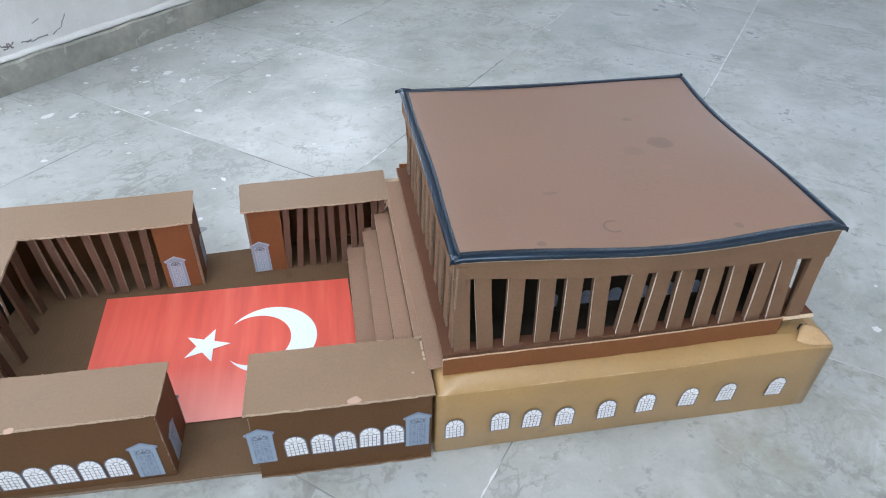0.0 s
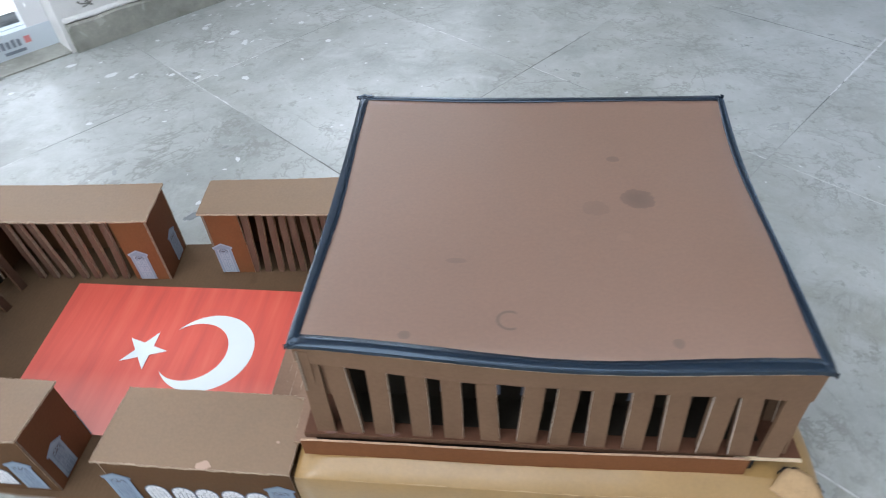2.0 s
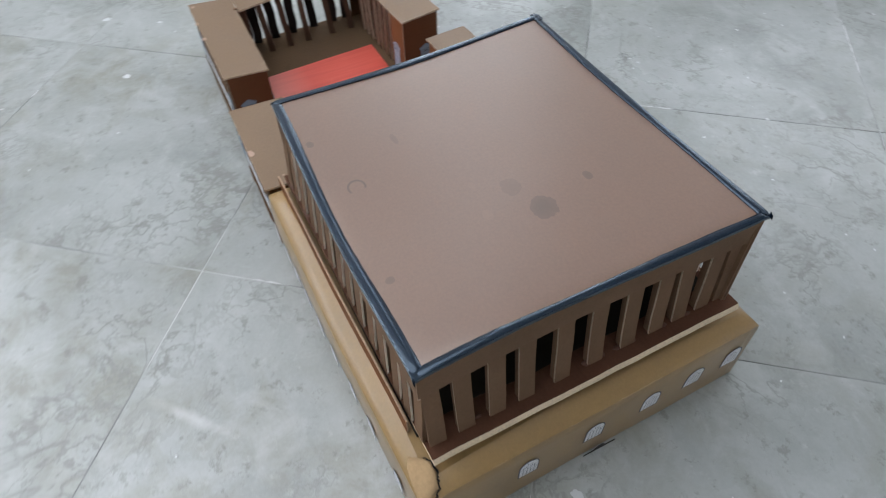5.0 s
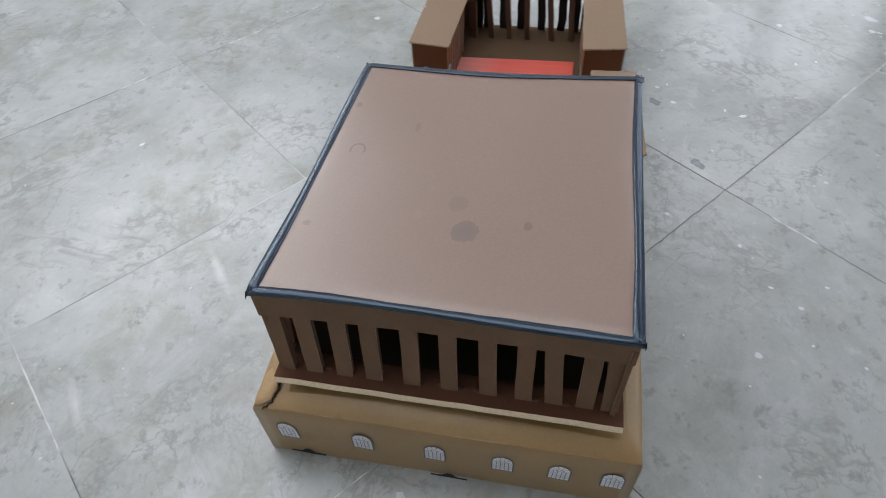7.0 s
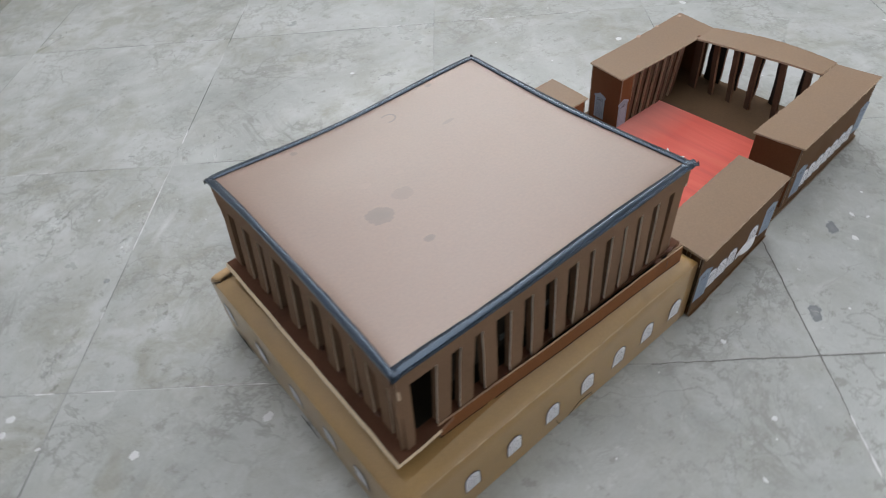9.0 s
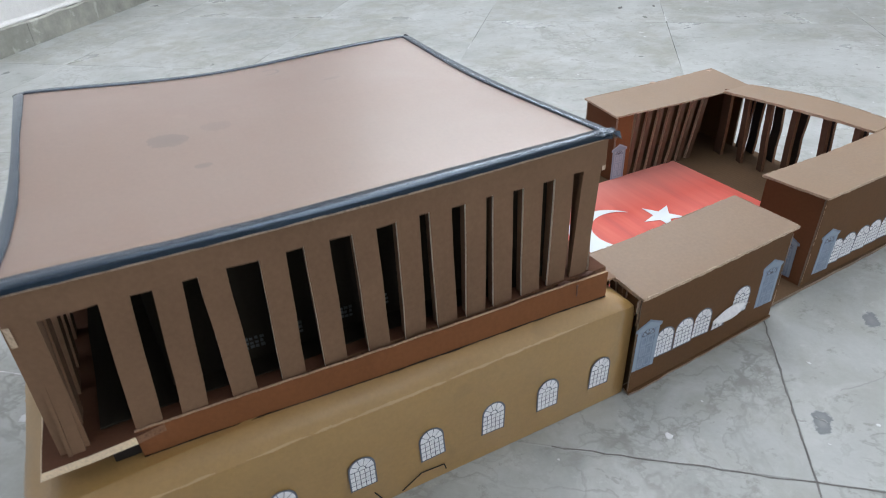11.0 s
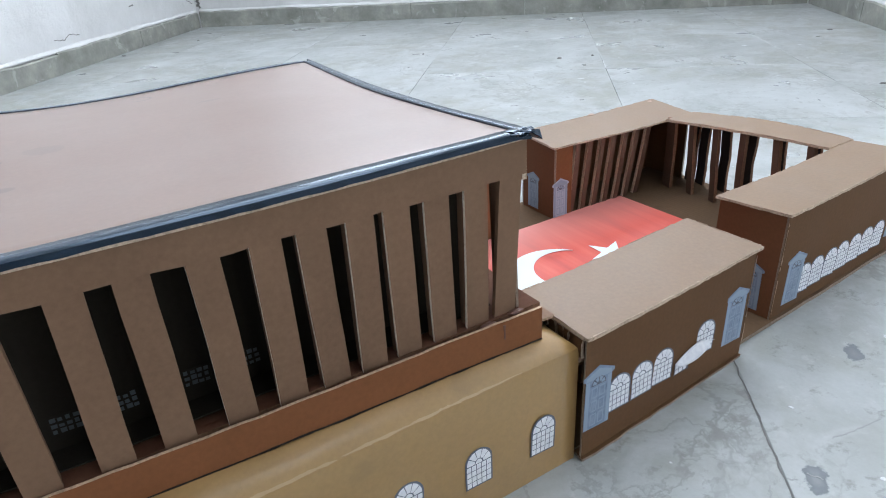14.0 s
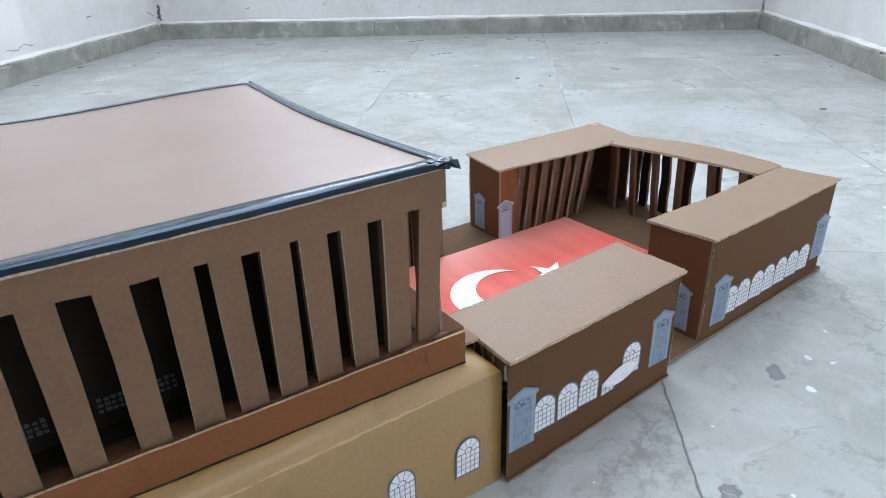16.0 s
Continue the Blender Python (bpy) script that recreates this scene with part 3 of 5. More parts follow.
# ---- room ----
def box_bm(bm, origin, e, n, s0, s1, d0, d1, z0, z1, mat=0):
    o, e, n = Vector(origin), Vector(e), Vector(n)
    ring = [o + e * s + n * d for s, d in ((s0, d0), (s1, d0), (s1, d1), (s0, d1))]
    prism(bm, [p + Vector((0, 0, z0)) for p in ring], [p + Vector((0, 0, z1)) for p in ring], mat)


def wall(name, origin, e, out, length, holes, label):
    """An upright wall of 0.2 m; holes: (s0, s1, z0, z1) right through it, in order."""
    bm = bmesh.new()
    s = -0.2
    for s0, s1, z0, z1 in holes:
        box_bm(bm, origin, e, out, s, s0, 0, 0.2, 0, ROOM_H)
        if z0 > 0.01:
            box_bm(bm, origin, e, out, s0, s1, 0, 0.2, 0, z0)
        box_bm(bm, origin, e, out, s0, s1, 0, 0.2, z1, ROOM_H)
        s = s1
    box_bm(bm, origin, e, out, s, length + 0.2, 0, 0.2, 0, ROOM_H)
    ob = new(name, mesh_of(name, bm, M_PLASTER))
    return tagged(ob, label, "wall", kind="structure")


wall_west = wall("wall_west", W2, E1W, -E2W, ROOM_LEN, [(DOOR_S0, DOOR_S1, 0.0, DOOR_H), (WEST_S0, WEST_S1, WEST_Z0, WEST_Z1)], "rough white plaster wall with a glazed door")
wall_east = wall("wall_east", W1, E1E, E2E, ROOM_LEN + 0.3, [], "rough white plaster wall above grey skirting tiles")
wall_south = wall("wall_south", W1, A_DIR, A_OUT, (W2 - W1).length, [(SOUTH_S0, SOUTH_S1, SOUTH_Z0, SOUTH_Z1)], "rough white plaster end wall")
D0 = W2 + E1W * ROOM_LEN
wall_north = wall("wall_north", D0, E2W, E1W, 3.25, [(NORTH_S0, NORTH_S1, NORTH_Z0, NORTH_Z1)], "plain white plaster wall")

bm = bmesh.new()
# ceiling pieces left open round the assumed roof light
LS0, LS1, LN0, LN1 = LIGHT_S - LIGHT_LS / 2, LIGHT_S + LIGHT_LS / 2, LIGHT_N - LIGHT_LN / 2, LIGHT_N + LIGHT_LN / 2
for s0, s1, n0, n1 in ((-2.2, LS0, -0.35, 3.5), (LS1, ROOM_LEN + 0.2, -0.35, 3.5), (LS0, LS1, -0.35, LN0), (LS0, LS1, LN1, 3.5)):
    box_bm(bm, ROOM_O, E1, E2, s0, s1, n0, n1, ROOM_H, ROOM_H + 0.15)
ceiling = tagged(new("ceiling", mesh_of("ceiling", bm, M_CEIL)), "plain white ceiling opened for an assumed roof light", "ceiling", kind="structure")

bm = bmesh.new()
box_bm(bm, ROOM_O, E1, E2, -2.6, ROOM_LEN + 0.3, -1.6, 3.6, -0.06, -0.00040)
floor = tagged(new("floor", mesh_of("floor", bm, M_JOINT)), "polished grey cement floor tiles spotted with white paint", "floor", kind="structure")


def glazed_door():
    door = empty("door_1", along_b((DOOR_S0 + DOOR_S1) / 2, 0.0, -0.12), "white sliding glass door with film still on its frame", "door", kind="structure")
    o = W2 - E2W * 0.15
    bm = bmesh.new()
    box_bm(bm, o, E1W, E2W, DOOR_S0, DOOR_S1, 0, 0.06, 0.0, 0.068)
    rail = hang("bottom_rail", bm, M_FILM, door, "profile still wrapped in printed film")
    bm = bmesh.new()
    box_bm(bm, o, E1W, E2W, DOOR_S0, DOOR_S1, 0, 0.06, DOOR_H - 0.06, DOOR_H)
    hang("top_rail", bm, M_PVC, door)
    for s in (DOOR_S0, (DOOR_S0 + DOOR_S1) / 2 - 0.03, DOOR_S1 - 0.06):
        bm = bmesh.new()
        box_bm(bm, o, E1W, E2W, s, s + 0.06, 0.002, 0.058, 0.068, DOOR_H - 0.06)
        hang("stile", bm, M_PVC, door)
    half = (DOOR_S0 + DOOR_S1) / 2
    for s0, s1 in ((DOOR_S0 + 0.06, half - 0.03), (half + 0.03, DOOR_S1 - 0.06)):
        bm = bmesh.new()
        box_bm(bm, o, E1W, E2W, s0, s1, 0.026, 0.032, 0.068, DOOR_H - 0.06)
        pane = hang("pane", bm, M_GLASS, door)
        pane.visible_shadow = False
    rng = random.Random(5)
    put = facing(W2 - E2W * 0.0895, (E1W.x, E1W.y), (E2W.x, E2W.y))
    s = DOOR_S0 + 0.05
    bars = bmesh.new()
    while s < DOOR_S1 - 0.16:
        for k in range(6):
            x = s + k * 0.014
            flat_plate(bars, [(x, 0.030), (x + 0.009, 0.030), (x + 0.009, 0.050 + rng.uniform(-0.003, 0.003)), (x, 0.050)], 0.001, 0, put)
        flat_plate(bars, [(s + 0.090, 0.032), (s + 0.106, 0.032), (s + 0.106, 0.050), (s + 0.090, 0.050)], 0.001, 1, put)
        flat_plate(bars, [(s + 0.03, 0.014), (s + 0.085, 0.014), (s + 0.085, 0.022), (s + 0.03, 0.022)], 0.001, 0, put)
        s += 0.19
    hang("film_print", bars, [M_INKGREY, M_INKRED], rail, "grey and red marks printed on the film")
    bm = bmesh.new()
    box_bm(bm, W2, E1W, E2W, DOOR_S0, DOOR_S1, -0.2, 0.0, -0.002, 0.004)
    hang("sill", bm, M_SKIRT, door)
    return door


glazed_door()


def framed_window(name, origin, e, out, s0, s1, z0, z1):
    win = empty(name, origin + e * (s0 + s1) / 2 + out * 0.1 + Vector((0, 0, z0)), "assumed white framed window with clear panes, out of view", "window", kind="structure")
    o, mid, b = origin + out * 0.07, (s0 + s1) / 2, 0.06
    for a, c, lo, hi in ((s0, s1, z0, z0 + b), (s0, s1, z1 - b, z1), (s0, s0 + b, z0 + b, z1 - b), (mid - b / 2, mid + b / 2, z0 + b, z1 - b), (s1 - b, s1, z0 + b, z1 - b)):
        bm = bmesh.new()
        box_bm(bm, o, e, out, a, c, 0, b, lo, hi)
        hang("window_frame", bm, M_PVC, win)
    for a, c in ((s0 + b, mid - b / 2), (mid + b / 2, s1 - b)):
        bm = bmesh.new()
        box_bm(bm, o, e, out, a, c, 0.026, 0.032, z0 + b, z1 - b)
        hang("pane", bm, M_GLASS, win).visible_shadow = False
    return win


# assumed windows, all out of view, built round the added daylight lamps
framed_window("assumed_window_1", D0, E2W, E1W, NORTH_S0, NORTH_S1, NORTH_Z0, NORTH_Z1)
framed_window("assumed_window_3", W2, E1W, -E2W, WEST_S0, WEST_S1, WEST_Z0, WEST_Z1)
framed_window("assumed_window_2", W1, A_DIR, A_OUT, SOUTH_S0, SOUTH_S1, SOUTH_Z0, SOUTH_Z1)


def skirting(name, origin, e, inn, spans, label):
    """Grey tile skirting in pieces, standing proud of the wall."""
    rng = random.Random(len(name))
    base = empty(name, Vector(origin) + Vector(e) * 0.5, label, "skirting", kind="structure")
    for s0, s1 in spans:
        s = s0
        while s < s1 - 0.02:
            t = min(s1, s + 0.6)
            h = 0.080 + rng.uniform(-0.003, 0.003)
            d = 0.014 + rng.uniform(-0.002, 0.002)
            bm = bmesh.new()
            o, ee, ii = Vector(origin), Vector(e), Vector(inn)
            n = 8
            rings = []
            for i in range(n + 1):
                x = s + 0.001 + (t - s - 0.002) * i / n
                j = rng.uniform(-0.003, 0.004)
                rings.append([bm.verts.new(o + ee * x + ii * dd + Vector((0, 0, z))) for dd, z in ((-0.001, 0), (d, 0), (d, h - 0.006 + j), (d - 0.005, h + j), (-0.001, h + j))])
            for r, q in zip(rings, rings[1:]):
                for i in range(5):
                    bm.faces.new((r[i], r[(i + 1) % 5], q[(i + 1) % 5], q[i]))
            bm.faces.new(rings[0][::-1])
            bm.faces.new(rings[-1])
            hang("skirting_tile", bm, M_SKIRT, base)
            s = t
        bm = bmesh.new()
        o, ee, ii = Vector(origin), Vector(e), Vector(inn)
        n = int((s1 - s0) / 0.03)
        rings = []
        for i in range(n + 1):
            x = s0 + (s1 - s0) * i / n
            a = 0.5 + 0.5 * noise.noise(Vector((x * 5.0, len(name) * 3.1, 0.0)))
            b = 0.5 + 0.5 * noise.noise(Vector((x * 19.0, len(name) * 1.7, 4.0)))
            low = 0.0805 - (0.010 * max(0.0, b - 0.62) / 0.38)
            rings.append([bm.verts.new(o + ee * x + ii * d + Vector((0, 0, z))) for d, z in ((-0.002, low), (0.0068 + 0.0025 * a, low), (0.0035 + 0.002 * a, low + 0.004 + 0.003 * b), (-0.002, low + 0.012 + 0.014 * a))])
        for r, q in zip(rings, rings[1:]):
            for i in range(4):
                bm.faces.new((r[i], r[(i + 1) % 4], q[(i + 1) % 4], q[i])).smooth = i in (1, 2)
        bm.faces.new(rings[0][::-1])
        bm.faces.new(rings[-1])
        hang("plaster_bead", bm, M_PLASTER, base, "uneven white plaster bead over the skirting")
    return base


skirting("baseboard_west", W2, E1W, E2W, [(0.015, DOOR_S0 - 0.01), (DOOR_S1 + 0.01, ROOM_LEN)], "grey stone skirting tiles along the white wall")
skirting("baseboard_east", W1, E1E, -E2E, [(0.015, ROOM_LEN)], "grey stone skirting tiles along the white wall")
skirting("baseboard_south", W1, A_DIR, -A_OUT, [(0.02, (W2 - W1).length - 0.02)], "grey stone skirting tiles along the end wall")


def crack(bm, pts, width, put, rng):
    """A jagged dark split drawn through plan points (u, v) on a face."""
    line = []
    for (x0, y0), (x1, y1) in zip(pts, pts[1:]):
        for i in range(6):
            q = i / 6
            line.append((x0 + (x1 - x0) * q + rng.uniform(-1, 1) * width * 0.9, y0 + (y1 - y0) * q + rng.uniform(-1, 1) * width * 0.9))
    line.append(pts[-1])
    for i, (a, b) in enumerate(zip(line, line[1:])):
        d = Vector((b[0] - a[0], b[1] - a[1]))
        if d.length < 1e-6:
            continue
        w0, w1 = width * rng.uniform(0.25, 0.6), width * rng.uniform(0.25, 0.6)
        nrm = Vector((-d.y, d.x)).normalized()
        ring = [(a[0] - nrm.x * w0, a[1] - nrm.y * w0), (b[0] - nrm.x * w1, b[1] - nrm.y * w1), (b[0] + nrm.x * w1, b[1] + nrm.y * w1), (a[0] + nrm.x * w0, a[1] + nrm.y * w0)]
        flat_plate(bm, ring, 0.0005, 0, put)


M_CRACK = material("dark_crack", (0.19, 0.186, 0.178), 0.95)
M_CRACKGREY = material("grey_crack", (0.34, 0.35, 0.345), 0.6)


def wall_damage():
    rng = random.Random(61)
    put = facing(W2 + E1W * 0.185 + E2W * 0.0008, (E1W.x, E1W.y), (E2W.x, E2W.y))
    bm = bmesh.new()
    for line, w in (([(2.925, 0.122), (2.940, 0.112), (2.952, 0.116), (2.962, 0.106)], 0.0045), ([(2.935, 0.106), (2.950, 0.110), (2.966, 0.120)], 0.003),
                    ([(2.985, 0.112), (3.020, 0.107), (3.040, 0.111), (3.060, 0.110)], 0.003), ([(3.000, 0.106), (3.012, 0.114)], 0.0025),
                    ([(3.075, 0.108), (3.105, 0.122), (3.112, 0.134), (3.125, 0.150)], 0.0025), ([(3.030, 0.150), (3.050, 0.158)], 0.002)):
        crack(bm, line, w, put, rng)
    hang("crack", bm, M_CRACK, wall_west, "dark cracks in the plaster")
    put = facing(W1 - A_OUT * 0.0008, (A_DIR.x, A_DIR.y), (-A_OUT.x, -A_OUT.y))
    bm = bmesh.new()
    crack(bm, [(0.020, 0.175), (0.030, 0.150), (0.018, 0.128), (0.028, 0.105)], 0.012, put, rng)
    crack(bm, [(3.195, 0.160), (3.200, 0.120), (3.194, 0.090)], 0.007, put, rng)
    for x, z in ((0.52, 0.150), (0.95, 0.165), (1.45, 0.14)):
        crack(bm, [(x, z), (x + 0.02, z + 0.006)], 0.003, put, rng)
    hang("crack", bm, M_CRACK, wall_south, "dark cracks in the plaster corner")
    put = facing(W1 - E1E * 0.065 - E2E * 0.0008, (E1E.x, E1E.y), (-E2E.x, -E2E.y))
    bm = bmesh.new()
    crack(bm, [(1.10, 0.120), (1.16, 0.135), (1.20, 0.118), (1.26, 0.125)], 0.003, put, rng)
    crack(bm, [(0.66, 0.190), (0.70, 0.182)], 0.005, put, rng)
    crack(bm, [(0.09, 0.13), (0.15, 0.15)], 0.004, put, rng)
    hang("crack", bm, M_CRACK, wall_east, "dark cracks in the plaster")


wall_damage()

# ---- tan base carton ----
BA, BB, BC, BD = (0.0, 0.0), (0.563, 0.0), (0.556, 0.511), (-0.015, 0.508)
BOX_H = 0.138


def front_belly(x, z):
    """How far the long front of the carton swells out of its plane."""
    up = math.sin(math.pi * min(1.0, max(0.0, z) / 0.17)) if z < 0.1263 else 0.72
    return 0.0105 * up * min(1.0, (x + 0.05) / 0.06) * min(1.0, max(0.0, 1 - (x - 0.27) / 0.29))


def carton():
    box = empty("base_carton", (0.28, 0.25, 0.0), "tan cardboard carton with paper windows and a torn corner", "carton")
    rng = random.Random(11)
    bm = bmesh.new()
    n = 28
    # rings from the floor up over a rounded shoulder to the flat top
    prof = [(0.0, 0.0), (0.0008, 0.03), (0.0010, 0.07), (0.0008, 0.105), (0.0006, 0.1200), (-0.0008, 0.1262), (-0.0045, 0.1298), (-0.014, 0.1340), (-0.030, BOX_H)]
    corners = [Vector((*c, 0)) for c in (BA, BB, BC, BD)]
    mid = sum(corners, Vector()) / 4
    rings = []
    for off, z in prof:
        ring = []
        for a, b in zip(corners, corners[1:] + corners[:1]):
            side = (b - a).normalized()
            normal = Vector((side.y, -side.x, 0))
            for i in range(n):
                k = i / n
                p = a.lerp(b, k)
                corner_in = min(k, 1 - k)
                q = p + normal * off * min(1, corner_in * 9 + 0.25)
                if off < 0:
                    q = p + (mid - p).normalized() * -off
                bulge = 0.0006 * math.sin(k * math.pi * 3 + z * 20)
                if a is corners[0]:
                    q.y -= front_belly(p.x, z)
                q += normal * bulge * math.sin(k * math.pi)
                dz = 0.0016 * noise.noise(Vector((p.x * 14, p.y * 14, 3.0))) if z > 0.1 else 0
                # crushed corner
                d = (p - corners[1]).length
                if d < 0.05 and z > 0.1:
                    dz -= (0.05 - d) * 0.10
                ring.append(bm.verts.new((q.x, q.y, max(0.0, z + dz))))
        rings.append(ring)
    m = len(rings[0])
    for level, (r, s) in enumerate(zip(rings, rings[1:])):
        for i in range(m):
            bm.faces.new((r[i], r[(i + 1) % m], s[(i + 1) % m], s[i])).smooth = True
            if level == 5:
                bm.edges.get((r[i], r[(i + 1) % m])).smooth = False
    # pale scuffs and painted highlight along the fold, as ragged slivers
    fold = [v.co.copy() for v in rings[5]]
    scuff = bmesh.new()
    for side, k0, k1, dense in ((0, 1, n - 2, 10), (2, 1, n - 2, 26), (1, 4, n - 2, 10)):
        for _ in range(dense):
            a = rng.uniform(k0, k1 - 3)
            ln = rng.uniform(0.6, 3.2)
            pts_u, pts_l = [], []
            for q in range(6):
                pos = a + ln * q / 5
                i0 = side * n + int(pos)
                p = fold[i0 % m].lerp(fold[(i0 + 1) % m], pos - int(pos))
                inn = (mid - p)
                inn.z = 0
                inn.normalize()
                # side 2 widened to paint in the highlight on that ridge
                w = rng.uniform(0.0001, 0.00045) * (0.2 if q in (0, 5) else 1) * (2.2 if side == 2 else 1)
                off = rng.uniform(-0.0003, 0.0006)
                pts_u.append(scuff.verts.new(p + inn * (off + w) + Vector((0, 0, 0.0009 + 0.9 * (off + w)))))
                pts_l.append(scuff.verts.new(p + inn * (off - w) + Vector((0, 0, 0.0009 + 0.9 * (off - w)))))
            for q in range(5):
                scuff.faces.new((pts_l[q], pts_l[q + 1], pts_u[q + 1], pts_u[q]))
    tagged(hang("scuffed_shiny_fold", scuff, M_SCUFFSHINE, box), "pale scuffs and painted highlight along the folded edge", kind="stuff")
    bm.faces.new(rings[-1])
    bm.faces.new(rings[0][::-1])
    body = hang("body", bm, M_TAN, box)
    # torn flap curling up at the crushed corner, dark hole under it
    def over(x, y):
        d = min(y, 0.563 - x)
        return 0.1262 + 0.0118 * min(1.0, max(0.0, d) / 0.030) ** 0.6 - max(0.0, 0.05 - math.hypot(x - 0.563, y)) * 0.10
    # outline of the flap: along the front edge to the tip, back along the tear
    key = ((0.505, 0.010), (0.518, 0.004), (0.534, 0.002), (0.550, 0.0015), (0.561, 0.003), (0.5595, 0.014), (0.553, 0.0265), (0.545, 0.0285), (0.539, 0.031), (0.532, 0.0295), (0.526, 0.0305), (0.517, 0.0235))
    loop = []
    for p, q in zip(key, key[1:] + key[:1]):
        for k in range(4):
            loop.append((p[0] + (q[0] - p[0]) * k / 4 + rng.uniform(-0.0006, 0.0006), p[1] + (q[1] - p[1]) * k / 4 + rng.uniform(-0.0005, 0.0008)))
    cx, cy = 0.536, 0.015
    bm = bmesh.new()
    rings = []
    for shrink in (1.0, 0.72, 0.42):
        ring = []
        for x, y in loop:
            px, py = cx + (x - cx) * shrink, cy + (y - cy) * shrink
            torn = max(0.0, min(1.0, (py - 0.006) / 0.022))
            crease = 0.0016 * noise.noise(Vector((px * 90, py * 60, 2.0)))
            z = over(px, py) + 0.0010 + 0.0024 * torn ** 1.4 + crease + (0.0012 if shrink < 0.9 else 0.0)
            ring.append([bm.verts.new((px, py, z + dz)) for dz in (0, 0.0013)])
        rings.append(ring)
    n_ = len(loop)
    for outer, nearer in zip(rings, rings[1:]):
        for k in range(n_):
            k2 = (k + 1) % n_
            bm.faces.new((outer[k][1], outer[k2][1], nearer[k2][1], nearer[k][1])).smooth = True
            bm.faces.new((outer[k2][0], outer[k][0], nearer[k][0], nearer[k2][0])).smooth = True
    for k in range(n_):
        k2 = (k + 1) % n_
        bm.faces.new((rings[0][k][0], rings[0][k2][0], rings[0][k2][1], rings[0][k][1])).material_index = 1
    bm.faces.new([v[1] for v in rings[-1]])
    bm.faces.new([v[0] for v in reversed(rings[-1])])
    hang("torn_flap", bm, [M_TORNTAN, M_RUSTEDGE], box, "pale torn cardboard flap lifted at the corner")
    # dark tear under the lifted side, and a crease running on from it
    bm = bmesh.new()
    tear = ((0.5640, 0.014), (0.5555, 0.0275), (0.546, 0.0305), (0.539, 0.0335), (0.531, 0.0315), (0.525, 0.0330), (0.516, 0.0255))
    put = lambda u, v, d: Vector((u, v, over(u, v) + 0.0006 + d))
    crack(bm, tear, 0.0019, put, rng)
    hang("tear", bm, M_BLACKCARDSHADE, box, "dark open tear beside the flap")
    front = [0.024, 0.085, 0.128, 0.175, 0.235, 0.291, 0.355, 0.415, 0.495]
    lift = [0.045, 0.049, 0.046, 0.041, 0.045, 0.047, 0.045, 0.042, 0.037]
    for x, z in zip(front, lift):
        arched_window_print(body, (x, -0.0022 - front_belly(x, z + 0.02), z), (1, 0), (0, -1), 0.027, 0.038, rng.uniform(-0.06, 0.06))
    for x in (0.025, 0.093, 0.160, 0.228, 0.301, 0.375, 0.450, 0.520):
        y = BD[1] + (BC[1] - BD[1]) * (x - BD[0]) / (BC[0] - BD[0])
        arched_window_print(body, (x, y + 0.0017, 0.031 + 0.018 * x), (-1, 0), (0, 1), 0.027, 0.041, rng.uniform(-0.05, 0.05))
    for y in (0.040, 0.147, 0.248, 0.340, 0.414, 0.483):
        x = BB[0] + (BC[0] - BB[0]) * y / 0.515
        arched_window_print(body, (x + 0.0017, y, 0.050), (0, 1), (1, 0), 0.030, 0.042, rng.uniform(-0.05, 0.05))
    # printed carton marks low on the end
    for y in (0.057, 0.266):
        put = facing((0.5640, y, 0.004), (0, 1), (1, 0))
        bm = bmesh.new()
        flat_plate(bm, [(-0.026, 0.000), (0.026, 0.000), (0.026, 0.0035), (0.010, 0.004), (0.004, 0.012), (-0.003, 0.012), (-0.010, 0.004), (-0.026, 0.003)], 0.0006, 0, put)
        hang("printed_mark", bm, M_BLACKINK, body, "black printed carton mark")
    # slit flap low on the long side
    put = facing((0.262, 0.5108, 0.0), (-1, 0), (0, 1))
    bm = bmesh.new()
    for x0, y0, x1, y1 in ((-0.030, 0.022, -0.020, 0.002), (-0.002, 0.006, 0.020, 0.020), (0.020, 0.020, 0.045, 0.018), (0.045, 0.018, 0.047, 0.010)):
        d = Vector((x1 - x0, y1 - y0))
        nrm = Vector((-d.y, d.x)).normalized() * 0.0006
        flat_plate(bm, [(x0 - nrm.x, y0 - nrm.y), (x1 - nrm.x, y1 - nrm.y), (x1 + nrm.x, y1 + nrm.y), (x0 + nrm.x, y0 + nrm.y)], 0.0006, 0, put)
    hang("cut_slit", bm, M_BLACKINK, body, "dark slit cut in the carton")
    return box


carton()

# ---- hall ----
ROOF = [Vector((0.020, 0.036, 0.308)), Vector((0.512, 0.027, 0.313)), Vector((0.513, 0.478, 0.320)), Vector((0.014, 0.477, 0.315))]


def roof_wave(u, v):
    """The lift of the roof sheet: sagging long edge, lifted ends, soft buckles."""
    near, far, left, right = (1 - v) ** 2, v ** 2, (1 - u) ** 2, u ** 2
    z = -0.010 * near * math.sin(math.pi * u) ** 1.3 + 0.002 * near * math.sin(2.5 * math.pi * u)
    z += -0.004 * far * math.sin(math.pi * u)
    z += right * (0.004 * math.sin(2 * math.pi * v) - 0.003 * math.sin(math.pi * v))
    z += left * -0.006 * math.sin(math.pi * v)
    y = -0.004 * near * math.sin(math.pi * u)
    x = right * -0.006 * math.sin(math.pi * v) + left * 0.002 * math.sin(math.pi * v)
    # the rim bends down under the tape
    d = min(min(u, 1 - u) * 0.49, min(v, 1 - v) * 0.445)
    return (x, y, z + 0.0026 * min(1.0, d / 0.0115))


